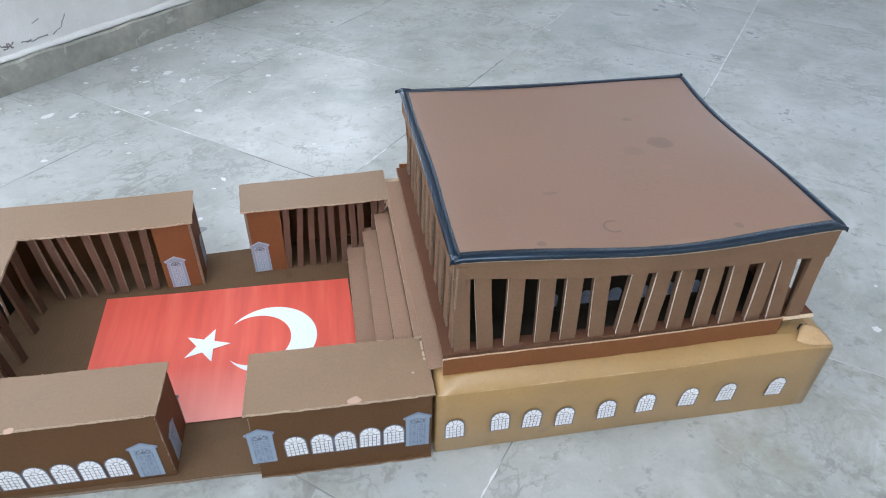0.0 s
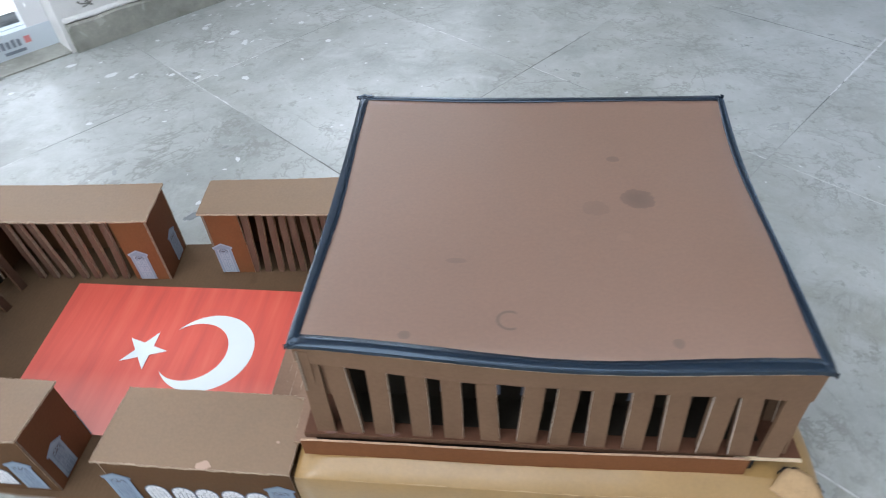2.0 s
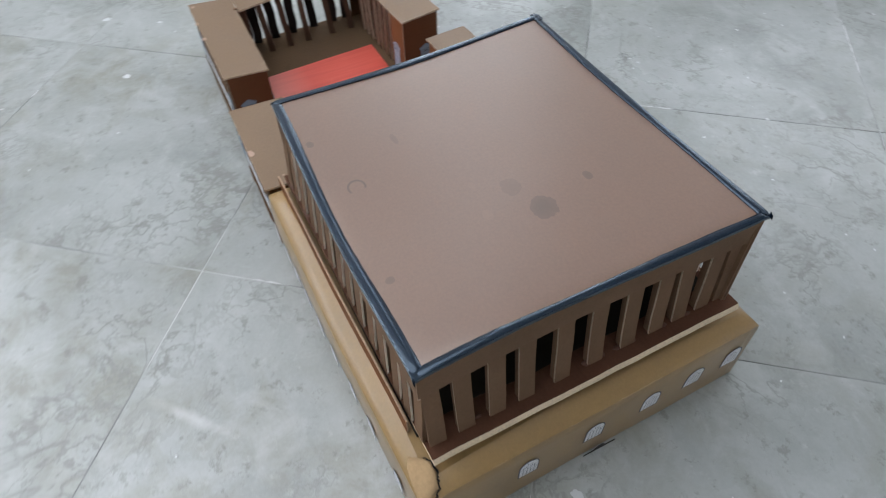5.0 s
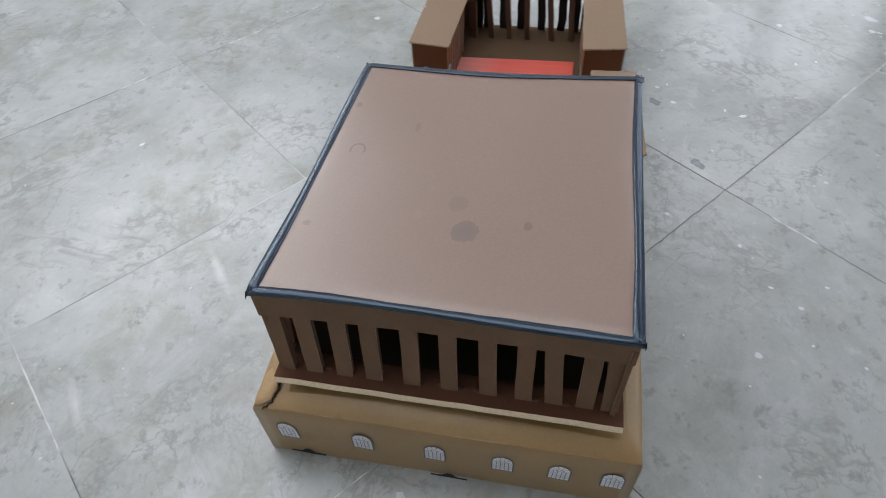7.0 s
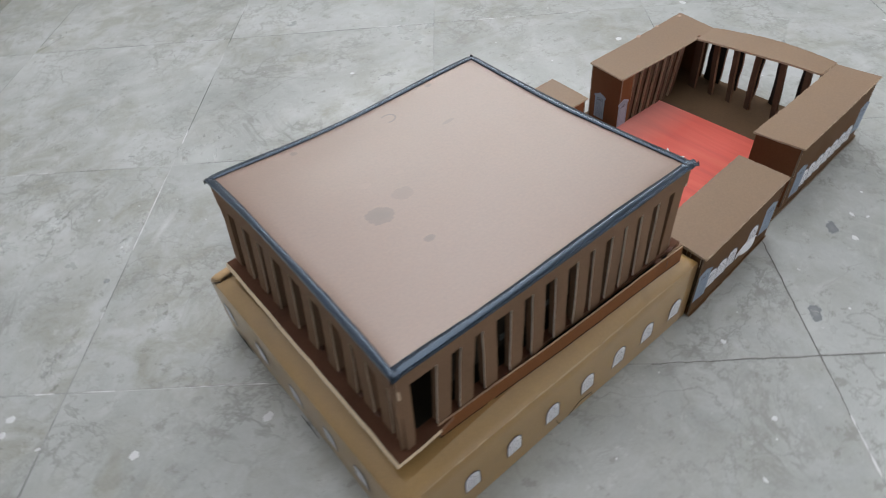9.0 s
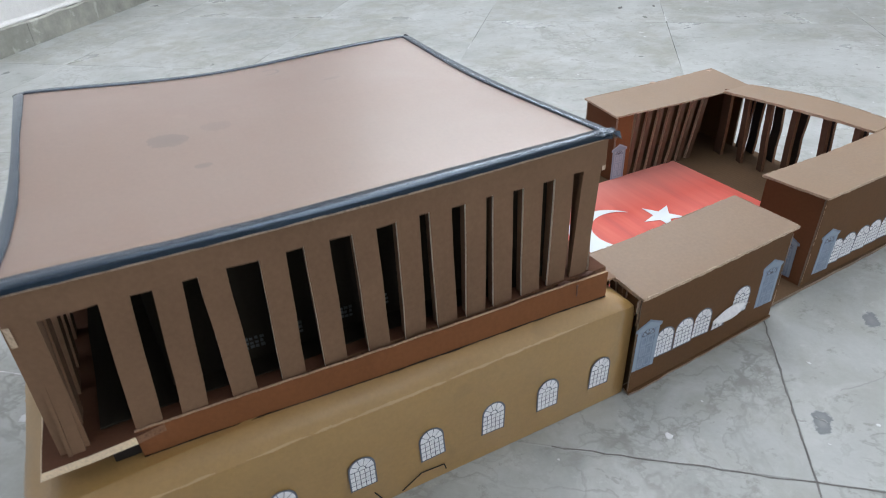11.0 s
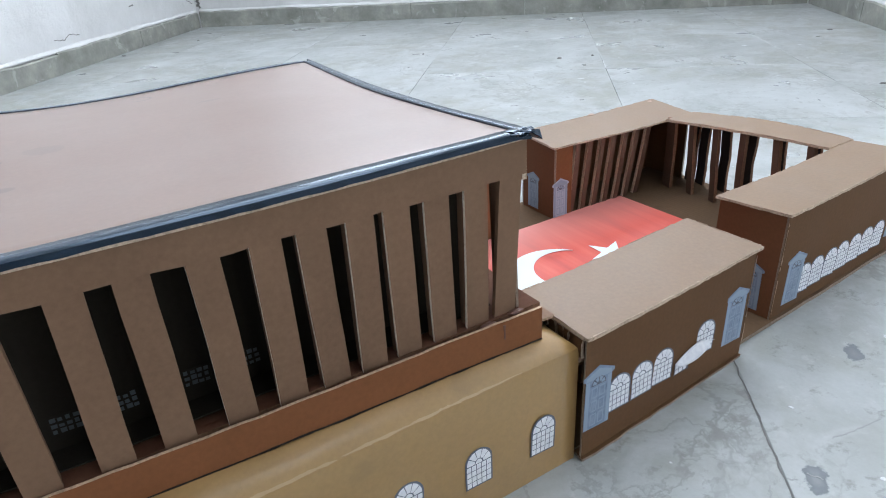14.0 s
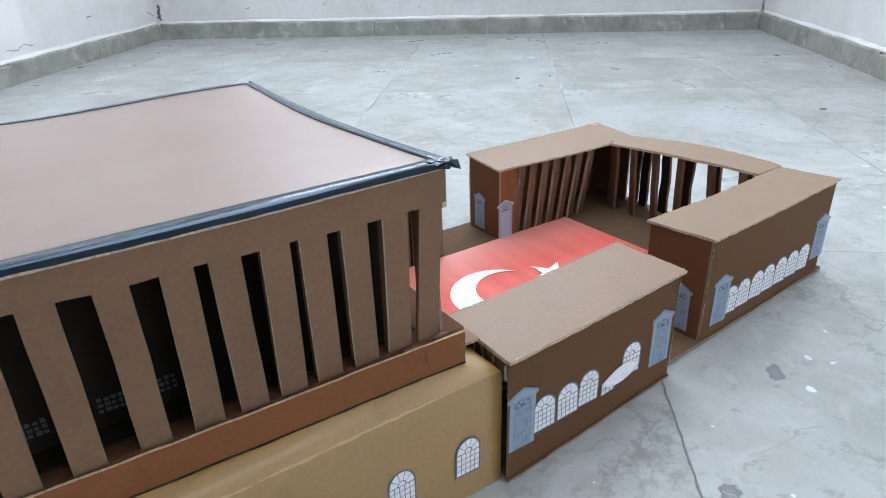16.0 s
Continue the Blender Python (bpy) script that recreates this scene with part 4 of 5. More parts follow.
def hall():
    hall = empty("mausoleum_hall", (0.26, 0.25, BOX_H), "brown cardboard hall with strip columns and black-taped flat roof", "model building")
    rng = random.Random(21)
    # board on which the hall stands
    bm = bmesh.new()
    sheet(bm, [(0.012, 0.026, 0.165), (0.533, 0.030, 0.164), (0.530, 0.481, 0.164), (0.006, 0.480, 0.166)], 0.0078, 16, 16,
          lambda u, v: (0, -0.0075 * v ** 4 * min(1.0, max(0.0, (0.90 - u) * 16)) * min(1.0, u * 2), 0.0012 * math.sin(5 * u + 3 * v)), 0.0006, rng)
    for v in bm.verts:
        if v.co.x > 0.515 and v.co.z < 0.160:
            v.co.x += 0.0035
    for f in bm.faces:
        if f.material_index == 1 and f.calc_center_median().x < 0.462:
            f.material_index = 2
    hang("base_board", bm, [M_BOARD, M_RAW, M_DARKEDGE], hall, "brown-painted board with a pale raw edge")
    # unseen filler board, black to paint in the shade under the plinth
    bm = bmesh.new()
    feet = [(0.022, 0.030), (0.490, 0.030), (0.486, 0.468), (0.022, 0.474)]
    prism(bm, [(x, y, BOX_H - 0.001) for x, y in feet], [(x, y, 0.1560) for x, y in feet])
    hang("gap_shade_filler", bm, M_BLACKCARDSHADE, hall)
    for a, b, tops, inward in (((0.010, 0.015), (0.480, 0.021), (0.167, 0.168), (0, 1)), ((0.012, 0.492), (0.465, 0.475), (0.169, 0.166), (0, -1))):
        bm = bmesh.new()
        panel(bm, a, b, BOX_H + 0.0004, 0.167, 0.0026, inward, 40, 0.0010, rng, tops)
        for v in bm.verts:
            if v.co.z < BOX_H + 0.01:
                v.co.z += 0.0016 * noise.noise(Vector((v.co.x * 45, v.co.y * 3, 0))) + 0.0006 * noise.noise(Vector((v.co.x * 210, v.co.y, 5)))
        hang("plinth_strip", bm, [M_RUST, M_RUSTEDGE], hall, "rust-brown painted cardboard strip")
        if inward[1] < 0:
            # black ragged ribbon that draws the shadow in the gap below the strip
            bm = bmesh.new()
            rows = []
            n = 90
            for i in range(n + 1):
                p = Vector((*a, 0)).lerp(Vector((*b, 0)), i / n)
                wob = -0.0010 * math.sin(i / n * math.pi * 2.3 + 1)
                h = 0.0006 + 0.0007 * max(-0.7, noise.noise(Vector((i * 0.21, 3.0, 0.0)))) + rng.uniform(0, 0.0005)
                z = BOX_H + 0.0002 + 0.0008 * noise.noise(Vector((i * 0.13, 9.0, 0.0)))
                rows.append([bm.verts.new((p.x, p.y + wob + d, z + e)) for d, e in ((0.0004, -h), (0.0009, h * 0.6), (-0.0020, h * 0.6), (-0.0020, -h))])
            for r, q in zip(rows, rows[1:]):
                for k in range(4):
                    bm.faces.new((r[k], r[(k + 1) % 4], q[(k + 1) % 4], q[k]))
            bm.faces.new(rows[0][::-1])
            bm.faces.new(rows[-1])
            hang("gap_shadow", bm, M_BLACKCARDSHADE, hall, "dark ragged ribbon painting in the shadow of the plinth gap")
    # columns of the two long sides and the two ends: (foot, head)
    near = [(0.0365, 0.0315), (0.0665, 0.0575), (0.101, 0.1005), (0.1415, 0.1395), (0.176, 0.1735), (0.215, 0.2075), (0.252, 0.260), (0.286, 0.292),
            (0.3245, 0.322), (0.363, 0.360), (0.400, 0.392), (0.4385, 0.434), (0.470, 0.456), (0.500, 0.500)]
    for foot, head in near:
        bm = bmesh.new()
        yy = 0.0275
        post(bm, (foot, yy + 0.003, 0.163), (head, 0.0445 - 0.0100 * head / 0.5, 0.294), 0.0205, 0.003 if foot in (0.500, 0.0365) else 0.009, (1, 0, 0), (0, 1, 0), rng)
        hang("column", bm, [M_COL, M_COL if foot in (0.500, 0.0365) else M_PALE], hall)
    far = [(0.507, 0.502), (0.4538, 0.4428), (0.418, 0.4082), (0.3775, 0.3778), (0.3362, 0.3322), (0.2982, 0.2982), (0.2573, 0.2587), (0.2214, 0.2204),
           (0.189, 0.1902), (0.158, 0.1557), (0.1285, 0.128), (0.096, 0.0962), (0.0655, 0.062), (0.039, 0.0288)]
    for foot, head in far:
        bm = bmesh.new()
        post(bm, (foot, 0.4745 - 0.025 * max(0.0, foot - 0.25), 0.163), (head, 0.4722, 0.303), 0.0205, 0.003 if foot in (0.507, 0.039) else 0.009, (1, 0, 0), (0, -1, 0), rng)
        bm.normal_update()
        for f in bm.faces:
            if f.normal.x > 0.5:
                f.material_index = 0
        hang("column", bm, [M_COL, M_COL if foot in (0.507, 0.039) else M_PALE], hall)
    end = [(0.045, 0.0435), (0.083, 0.081), (0.124, 0.126), (0.164, 0.164), (0.214, 0.2155), (0.263, 0.2615), (0.313, 0.310), (0.3575, 0.3555), (0.395, 0.3855), (0.433, 0.4325), (0.464, 0.458)]
    for foot, head in end:
        bm = bmesh.new()
        post(bm, (0.518 - 0.016 * foot, foot, 0.163), (0.5030 - 0.004 * math.sin(head * 6.5), head, 0.298), 0.0215, 0.009, (0, 1, 0), (-1, 0, 0), rng)
        hang("column", bm, [M_COL, M_EDGE if 0.05 < foot < 0.45 else M_COL], hall)
    for y in (0.046, 0.085, 0.125, 0.166, 0.208, 0.249, 0.291, 0.332, 0.370, 0.404, 0.463):
        bm = bmesh.new()
        post(bm, (0.025, y + rng.uniform(-0.002, 0.002), 0.163), (0.0265, y, 0.297), 0.0205, 0.009, (0, 1, 0), (1, 0, 0), rng)
        hang("column", bm, [M_COL, M_GREYEDGE], hall)
    # band under the roof, following its sag
    place = lambda u, v: ROOF[0].lerp(ROOF[1], u).lerp(ROOF[3].lerp(ROOF[2], u), v) + Vector(roof_wave(u, v))
    for which in range(4):
        bm = bmesh.new()
        rings = []
        for i in range(25):
            k = i / 24
            u, v = ((k, 0), (1, k), (1 - k, 1), (0, 1 - k))[which]
            p = place(u, v)
            inn = Vector(((0, 1, 0), (-1, 0, 0), (0, -1, 0), (1, 0, 0))[which])
            tan = Vector(((1, 0, 0), (0, 1, 0), (-1, 0, 0), (0, -1, 0))[which])
            q = p + inn * 0.002 + tan * (0.0045 * (0.5 - k))
            low = (0.281 - 0.0135 * min(1.0, u / 0.35) ** 0.8, 0.269 + 0.005 * v, 0.2828 + 0.008 * u, 0.279)[which] + rng.uniform(-0.0008, 0.0008)
            rings.append([bm.verts.new(Vector((q.x, q.y, z)) + inn * t) for t, z in ((0, low), (0.004, low), (0.004, p.z - 0.0045), (0, p.z - 0.0045))])
        for r, s in zip(rings, rings[1:]):
            for i in range(4):
                f = bm.faces.new((r[i], r[(i + 1) % 4], s[(i + 1) % 4], s[i]))
                f.material_index = 1 if i == 0 else 0
        for r in (rings[0][::-1], rings[-1]):
            bm.faces.new(r).material_index = 1
        hang("band", bm, [M_COL, M_EDGE], hall)
    # inner room; a near-black floor sheet puts in the shade behind the columns
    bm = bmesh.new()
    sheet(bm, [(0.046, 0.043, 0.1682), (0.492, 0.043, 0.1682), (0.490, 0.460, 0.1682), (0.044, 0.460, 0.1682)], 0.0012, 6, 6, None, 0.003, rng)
    hang("floor_shade_sheet", bm, [M_INNER, M_INNER], hall, "near-black sheet painting in the shade on the hall floor")
    inner = []
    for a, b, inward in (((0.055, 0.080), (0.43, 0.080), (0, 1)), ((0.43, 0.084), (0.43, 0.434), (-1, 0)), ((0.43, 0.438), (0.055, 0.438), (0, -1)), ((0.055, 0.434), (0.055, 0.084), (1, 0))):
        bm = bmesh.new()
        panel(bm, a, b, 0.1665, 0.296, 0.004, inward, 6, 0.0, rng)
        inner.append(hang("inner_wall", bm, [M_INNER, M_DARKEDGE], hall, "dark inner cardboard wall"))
    # window prints in darker inks, the hall's inner shade put into their colour
    for x in (0.166, 0.2145, 0.2555, 0.2945, 0.334, 0.3705):
        arched_window_print(inner[0], (x, 0.0795, 0.178), (1, 0), (0, -1), 0.019, 0.024, rng.uniform(-0.05, 0.05), (M_DOORPRINT, M_GREYINK), "printed window greyed for the shade in the hall")
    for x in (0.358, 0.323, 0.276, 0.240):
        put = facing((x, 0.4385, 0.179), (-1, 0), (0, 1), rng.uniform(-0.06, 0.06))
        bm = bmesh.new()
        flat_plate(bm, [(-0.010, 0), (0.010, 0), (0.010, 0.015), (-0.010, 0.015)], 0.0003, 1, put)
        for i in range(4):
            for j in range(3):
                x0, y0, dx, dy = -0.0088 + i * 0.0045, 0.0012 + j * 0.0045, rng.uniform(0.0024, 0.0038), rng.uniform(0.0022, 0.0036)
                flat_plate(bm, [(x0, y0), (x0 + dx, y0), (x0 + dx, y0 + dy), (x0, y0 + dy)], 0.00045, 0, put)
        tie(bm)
        hang("paper_window", bm, [M_SHADEDPRINT, M_INNER], inner[2], "greenish printed window scrap, darkened for the shade in the hall")
    # roof sheet
    bm = bmesh.new()
    sheet(bm, ROOF, 0.004, 40, 40, roof_wave, 0.0, rng)
    roof = hang("roof", bm, [M_ROOF, M_EDGE], hall, "smooth pinkish-brown cardboard roof with faint stains")
    # tape along each edge: wraps over the rim
    for which in range(4):
        bm = bmesh.new()
        rows = []
        n = 48
        for i in range(n + 1):
            k = i / n
            u, v = ((k, 0), (1, k), (1 - k, 1), (0, 1 - k))[which]
            p = place(u, v)
            inn = Vector(((0, 1, 0), (-1, 0, 0), (0, -1, 0), (1, 0, 0))[which])
            w = (0.0115, 0.0080, 0.0115, 0.0115)[which] + 0.0014 * math.sin(k * 9 + which) + rng.uniform(-0.0003, 0.0003)
            uu, vv = u + inn.x * w / 0.49, v + inn.y * w / 0.445
            q = place(min(1, max(0, uu)), min(1, max(0, vv)))
            fall = 0.0052 + rng.uniform(-0.0004, 0.0004)
            reach = (p - q).dot(-inn) + 0.0016
            outer = []
            for run, drop in ((0, 0), (0.45, 0.01), (0.86, 0.05), (0.965, 0.22), (1, 1)):
                outer.append(q - inn * reach * run + Vector((0, 0, 0.0009 + 0.00015 * which - fall * drop)))
            base = Vector((0, 0, -0.0006))
            outer += [p - inn * 0.0003 + Vector((0, 0, outer[-1].z - p.z)), p + inn * 0.0005 + base, q + base]
            rows.append([bm.verts.new(x) for x in outer])
        m_ = len(rows[0])
        for r, s in zip(rows, rows[1:]):
            for i in range(m_):
                bm.faces.new((r[i], r[(i + 1) % m_], s[(i + 1) % m_], s[i])).smooth = i < 2
        bm.faces.new(rows[0][::-1])
        bm.faces.new(rows[-1])
        hang("tape", bm, M_TAPE, roof, "glossy black adhesive tape")
    # crumpled tape ends at the corners
    for c, d in ((0, (-1, -1)), (1, (1, -1)), (2, (1, 1)), (3, (-1, 1))):
        bm = bmesh.new()
        base = ROOF[c]
        size = 0.85 if c == 3 else 0.35
        bmesh.ops.create_icosphere(bm, subdivisions=3, radius=1.0)
        for v in bm.verts:
            p = v.co.copy()
            q = 1 + 0.35 * noise.noise(p * 2.2 + Vector((c * 7.0, 1.3, 0))) + 0.25 * noise.noise(p * 5.5 + Vector((c * 3.0, 0, 4.0)))
            v.co = base + Vector((p.x * 0.014 * q * size - d[0] * 0.007, p.y * 0.009 * q * size - d[1] * 0.003, p.z * 0.0030 * q * size + 0.0014))
        # a pinched tail sticking out past the corner
        for sgn in (0, 1):
            k = [bm.verts.new(base + Vector((d[0] * x * size, d[1] * y * size, z))) for x, y, z in ((-0.006, 0.002 + 0.003 * sgn, 0.003), (0.009 - 0.004 * sgn, 0.001 + 0.005 * sgn, 0.001 - 0.004 * sgn), (0.010, 0.004, -0.006), (-0.004, 0.0, -0.002))]
            bm.faces.new(k)
            bm.faces.new([bm.verts.new(x.co + Vector((0, 0, 0.0006))) for x in reversed(k)])
        hang("tape_end", bm, M_TAPE, roof, "crumpled end of black tape")
    return hall


HALL = hall()


# ---- court ----
PLATE_Z = 0.006
bm = bmesh.new()
sheet(bm, [(-0.655, 0.012, PLATE_Z), (-0.006, -0.004, PLATE_Z), (-0.020, 0.503, PLATE_Z), (-0.664, 0.463, PLATE_Z)], 0.0055, 30, 20,
      lambda u, v: (0, 0, 0.0008 * math.sin(7 * u) * math.sin(5 * v)), 0.0010, random.Random(3))
court_board = tagged(new("court_board", mesh_of("court_board", bm, [M_PLATE, M_GREYEDGE])), "dark brown cardboard courtyard board lying on the floor", "board")


def flag():
    bm = bmesh.new()
    z = 0.0085
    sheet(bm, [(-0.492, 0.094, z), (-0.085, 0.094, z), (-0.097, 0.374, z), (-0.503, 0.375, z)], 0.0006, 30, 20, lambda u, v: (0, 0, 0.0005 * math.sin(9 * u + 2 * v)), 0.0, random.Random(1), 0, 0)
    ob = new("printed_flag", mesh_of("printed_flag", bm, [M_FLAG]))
    tagged(ob, "red paper flag with white crescent and star, faded print", "flag")
    zz = 0.0094
    cx, cy, r, ix, ri = -0.2265, 0.2425, 0.0725, -0.2497, 0.0547
    tip = math.atan2(0.0400, -0.287 - cx)
    tip_i = math.atan2(0.0400, -0.287 - ix)
    outer = [(cx + r * math.cos(tip - 2 * tip * k / 48), cy + r * math.sin(tip - 2 * tip * k / 48)) for k in range(49)]
    inner = [(ix + ri * math.cos(tip_i - 2 * tip_i * k / 48), cy + ri * math.sin(tip_i - 2 * tip_i * k / 48)) for k in range(49)]
    bm = bmesh.new()
    o = [bm.verts.new((x, y, zz)) for x, y in outer]
    i_ = [bm.verts.new((x, y, zz)) for x, y in inner]
    o2 = [bm.verts.new((x, y, zz - 0.0005)) for x, y in outer]
    i2 = [bm.verts.new((x, y, zz - 0.0005)) for x, y in inner]
    for k in range(48):
        bm.faces.new((o[k], o[k + 1], i_[k + 1], i_[k]))
        bm.faces.new((i2[k], i2[k + 1], o2[k + 1], o2[k]))
        bm.faces.new((o[k], o2[k], o2[k + 1], o[k + 1]))
        bm.faces.new((i_[k], i_[k + 1], i2[k + 1], i2[k]))
    part("crescent", bm, M_WHITEPRINT, ob, "white printed crescent")
    bm = bmesh.new()
    star = []
    for k in range(10):
        rr = 0.0375 if k % 2 == 0 else 0.0145
        t = math.pi * k / 5
        star.append((-0.3270 + rr * math.cos(t), 0.2405 + rr * math.sin(t)))
    prism(bm, [(x, y, zz - 0.0005) for x, y in star], [(x, y, zz) for x, y in star])
    part("star", bm, M_WHITEPRINT, ob, "white printed star")
    return ob


flag()


def staircase():
    st = empty("staircase", (-0.05, 0.26, PLATE_Z), "brown cardboard staircase of four broad steps", "stairs")
    rng = random.Random(8)
    xs = [-0.091, -0.061, -0.0385, -0.015]
    zs = [0.035, 0.070, 0.105, 0.1385]
    nxt = xs[1:] + [0.009]
    y0, y1 = 0.088, 0.437
    for x, z, x2 in zip(xs, zs, nxt):
        bm = bmesh.new()
        over = sheet(bm, [(x - 0.0015, y0, z), (x2 + 0.001, y0, z), (x2 - 0.001, y1, z + 0.0012), (x - 0.003, y1, z + 0.001)], 0.0035, 4, 14, lambda u, v: (0, 0, 0.0006 * math.sin(6 * v)), 0.0, rng)
        tread = hang("tread", bm, [M_STEP, M_EDGE], st)
        torn_rim(tread, over, "u0", y1 - y0, x2 - x, 34, int(z * 1000), "pale cut front edge", name="nosing")
        bm = bmesh.new()
        zlow = max(PLATE_Z + 0.001, z - 0.036)
        panel(bm, (x + 0.002, y0), (x, y1), zlow, z - 0.0036, 0.003, (1, 0), 8, 0.0, rng)
        hang("riser", bm, [M_STEP, M_EDGE], st)
    bm = bmesh.new()
    sheet(bm, [(-0.006, 0.028, 0.1420), (0.022, 0.028, 0.1425), (0.018, 0.474, 0.1430), (-0.016, 0.474, 0.1420)], 0.0025, 4, 20, None, 0.0006, rng)
    hang("landing", bm, [M_STEP, M_RUSTEDGE], st)
    return st


staircase()


def gallery(name, label, corners, z_roof, outer_y_sign, inner_cols, wall_len, windows, doors, front_door, gap_door, open_end, seed):
    """A long low gallery. corners: outer-gap, outer-far, inner-far, inner-gap in plan; columns on the inner side."""
    g = empty(name, ((corners[0][0] + corners[1][0]) / 2, (corners[0][1] + corners[2][1]) / 2, PLATE_Z), label, "model gallery", group="court galleries")
    rng = random.Random(seed)
    og, of, inf, ing = [Vector((*c, 0)) for c in corners]
    z0 = 0.0065
    inward = (0, outer_y_sign)
    sx = 1 if of.x > og.x else -1
    z_o, z_i = z_roof
    # outer wall, gap-end wall, far-end wall
    bm = bmesh.new()
    panel(bm, og.xy, of.xy, 0.0042, z_o, 0.0024, inward, 14, 0.0003, rng, (z_o - 0.0042, z_o - 0.0042))
    outer = hang("outer_wall", bm, [M_WALL, M_GREYEDGE], g)
    face = lambda u, v: og.lerp(of, u) + Vector((0, -outer_y_sign * 0.0004, 0.008 + v * (z_o - 0.016)))
    torn_rim(outer, face, "u0", z_o - 0.016, (of - og).length, 26, seed + 500, "worn pale corner fold", (0, -outer_y_sign, 0))
    bm = bmesh.new()
    panel(bm, (og.x, og.y + outer_y_sign * 0.0027), ing.xy, z0, z_o, 0.004, (sx, 0), 6, 0.0002, rng, (z_o - 0.0042, z_i - 0.0042))
    gap_wall = hang("end_wall", bm, [M_WALL if open_end else M_REDWALL, M_GREYEDGE], g)
    if not open_end:
        bm = bmesh.new()
        panel(bm, (of.x, of.y + outer_y_sign * 0.0027), inf.xy, z0, z_o, 0.004, (-sx, 0), 6, 0.0002, rng, (z_o - 0.0042, z_i - 0.0042))
        hang("end_wall", bm, [M_WALL, M_GREYEDGE], g)
    # strip of board under the outer wall, standing a little proud
    bm = bmesh.new()
    o4 = -outer_y_sign
    sheet(bm, [(og.x, og.y + o4 * 0.0028, 0.0032), (of.x, of.y + o4 * 0.0028, 0.0032), (of.x, of.y - o4 * 0.012, 0.0032), (og.x, og.y - o4 * 0.012, 0.0032)], 0.0030, 16, 2, None, 0.0009, rng)
    hang("base_strip", bm, [M_WALL, M_GREYEDGE], g)
    # solid corner of the inner side
    bm = bmesh.new()
    side = (inf - ing).normalized()
    panel(bm, (ing + side * 0.0045).xy, (ing + side * wall_len).xy, z0, z_i, 0.004, (0, -outer_y_sign), 5, 0.0002, rng, (z_i - 0.0042, z_i - 0.0042))
    corner = hang("corner_wall", bm, [M_RUST, M_EDGE], g, "rust-brown corner wall with a door print")
    for foot, head, zf in inner_cols:
        bm = bmesh.new()
        k = (foot - ing.x) / (inf.x - ing.x)
        yy = ing.y + (inf.y - ing.y) * k - outer_y_sign * 0.004
        slab(bm, (foot, yy, zf), (head, yy, z_i - 0.0045), 0.0105, 0.006, (1, 0, 0), (0, 1, 0), 0.0012, rng)
        hang("column", bm, [M_GALCOL, M_EDGE], g)
    bm = bmesh.new()
    lip = 0.004
    ring = [(og.x - sx * lip, og.y - outer_y_sign * lip, z_o), (of.x + sx * (0.003 if open_end else 0.001), of.y - outer_y_sign * lip, z_o + 0.001),
            (inf.x + sx * (0.003 if open_end else 0.001), inf.y + outer_y_sign * lip, z_i), (ing.x - sx * lip, ing.y + outer_y_sign * lip, z_i)]
    over = sheet(bm, ring, 0.0030, 44, 10, lambda u, v: (0, 0, 0.0010 * math.sin(5 * u + seed) * (0.3 + 0.7 * v) - 0.0012 * math.sin(math.pi * u)), 0.0006, rng)
    roof = hang("roof", bm, [M_GALROOF, M_EDGE], g, "bare light-brown cardboard roof with ragged edge")
    ln, dp = (of - og).length, (ing - og).length
    torn_rim(roof, over, "v0", ln, dp, int(ln * 150), seed + 100)
    torn_rim(roof, over, "v1", ln, dp, int(ln * 70), seed + 200)
    torn_rim(roof, over, "u0", dp, ln, int(dp * 110), seed + 300)
    if open_end:
        torn_rim(roof, over, "u1", dp, ln, int(dp * 260), seed + 400)
    nd = (0, -outer_y_sign)
    for x, z in windows:
        k = (x - og.x) / (of.x - og.x)
        y = og.y + (of.y - og.y) * k
        arched_window_print(outer, (x, y - outer_y_sign * 0.0007, z), (outer_y_sign, 0), nd, 0.0292, 0.041, rng.uniform(-0.05, 0.05))
    for x, z in doors:
        k = (x - og.x) / (of.x - og.x)
        y = og.y + (of.y - og.y) * k
        door_print(outer, (x, y - outer_y_sign * 0.0007, z), (outer_y_sign, 0), nd, 0.037, 0.070, rng.uniform(-0.015, 0.015))
    if front_door:
        d = side if side.x > 0 else -side
        y = ing.y + (inf.y - ing.y) * (front_door - ing.x) / (inf.x - ing.x)
        door_print(corner, (front_door, y + outer_y_sign * 0.0008, 0.009), (d.x, d.y), (0, outer_y_sign), 0.034, 0.067, rng.uniform(-0.03, 0.03), (M_DOORLIT, M_DOORLIGHT))
    if gap_door:
        d = (ing - og).normalized()
        d = d if d.y > 0 else -d
        x = og.x + (ing.x - og.x) * (gap_door - og.y) / (ing.y - og.y)
        door_print(gap_wall, (x - sx * 0.0008, gap_door, 0.012), (d.x, d.y), (-sx, 0), 0.032, 0.064, rng.uniform(-0.03, 0.03))
    return g


Z = PLATE_Z + 0.001
GALLERY_NEAR = gallery("side_gallery", "low brown cardboard gallery with ragged roof beside the stairs", [(-0.231, -0.003), (-0.006, -0.005), (-0.006, 0.090), (-0.230, 0.090)],
        (0.135, 0.133), 1, [(-0.165, -0.165, Z), (-0.140, -0.140, Z), (-0.115, -0.113, Z)], 0.055,
        [(-0.180, 0.039), (-0.148, 0.038), (-0.118, 0.038), (-0.087, 0.039), (-0.056, 0.039)], [(-0.222, 0.033), (-0.025, 0.030)], None, None, True, 31)
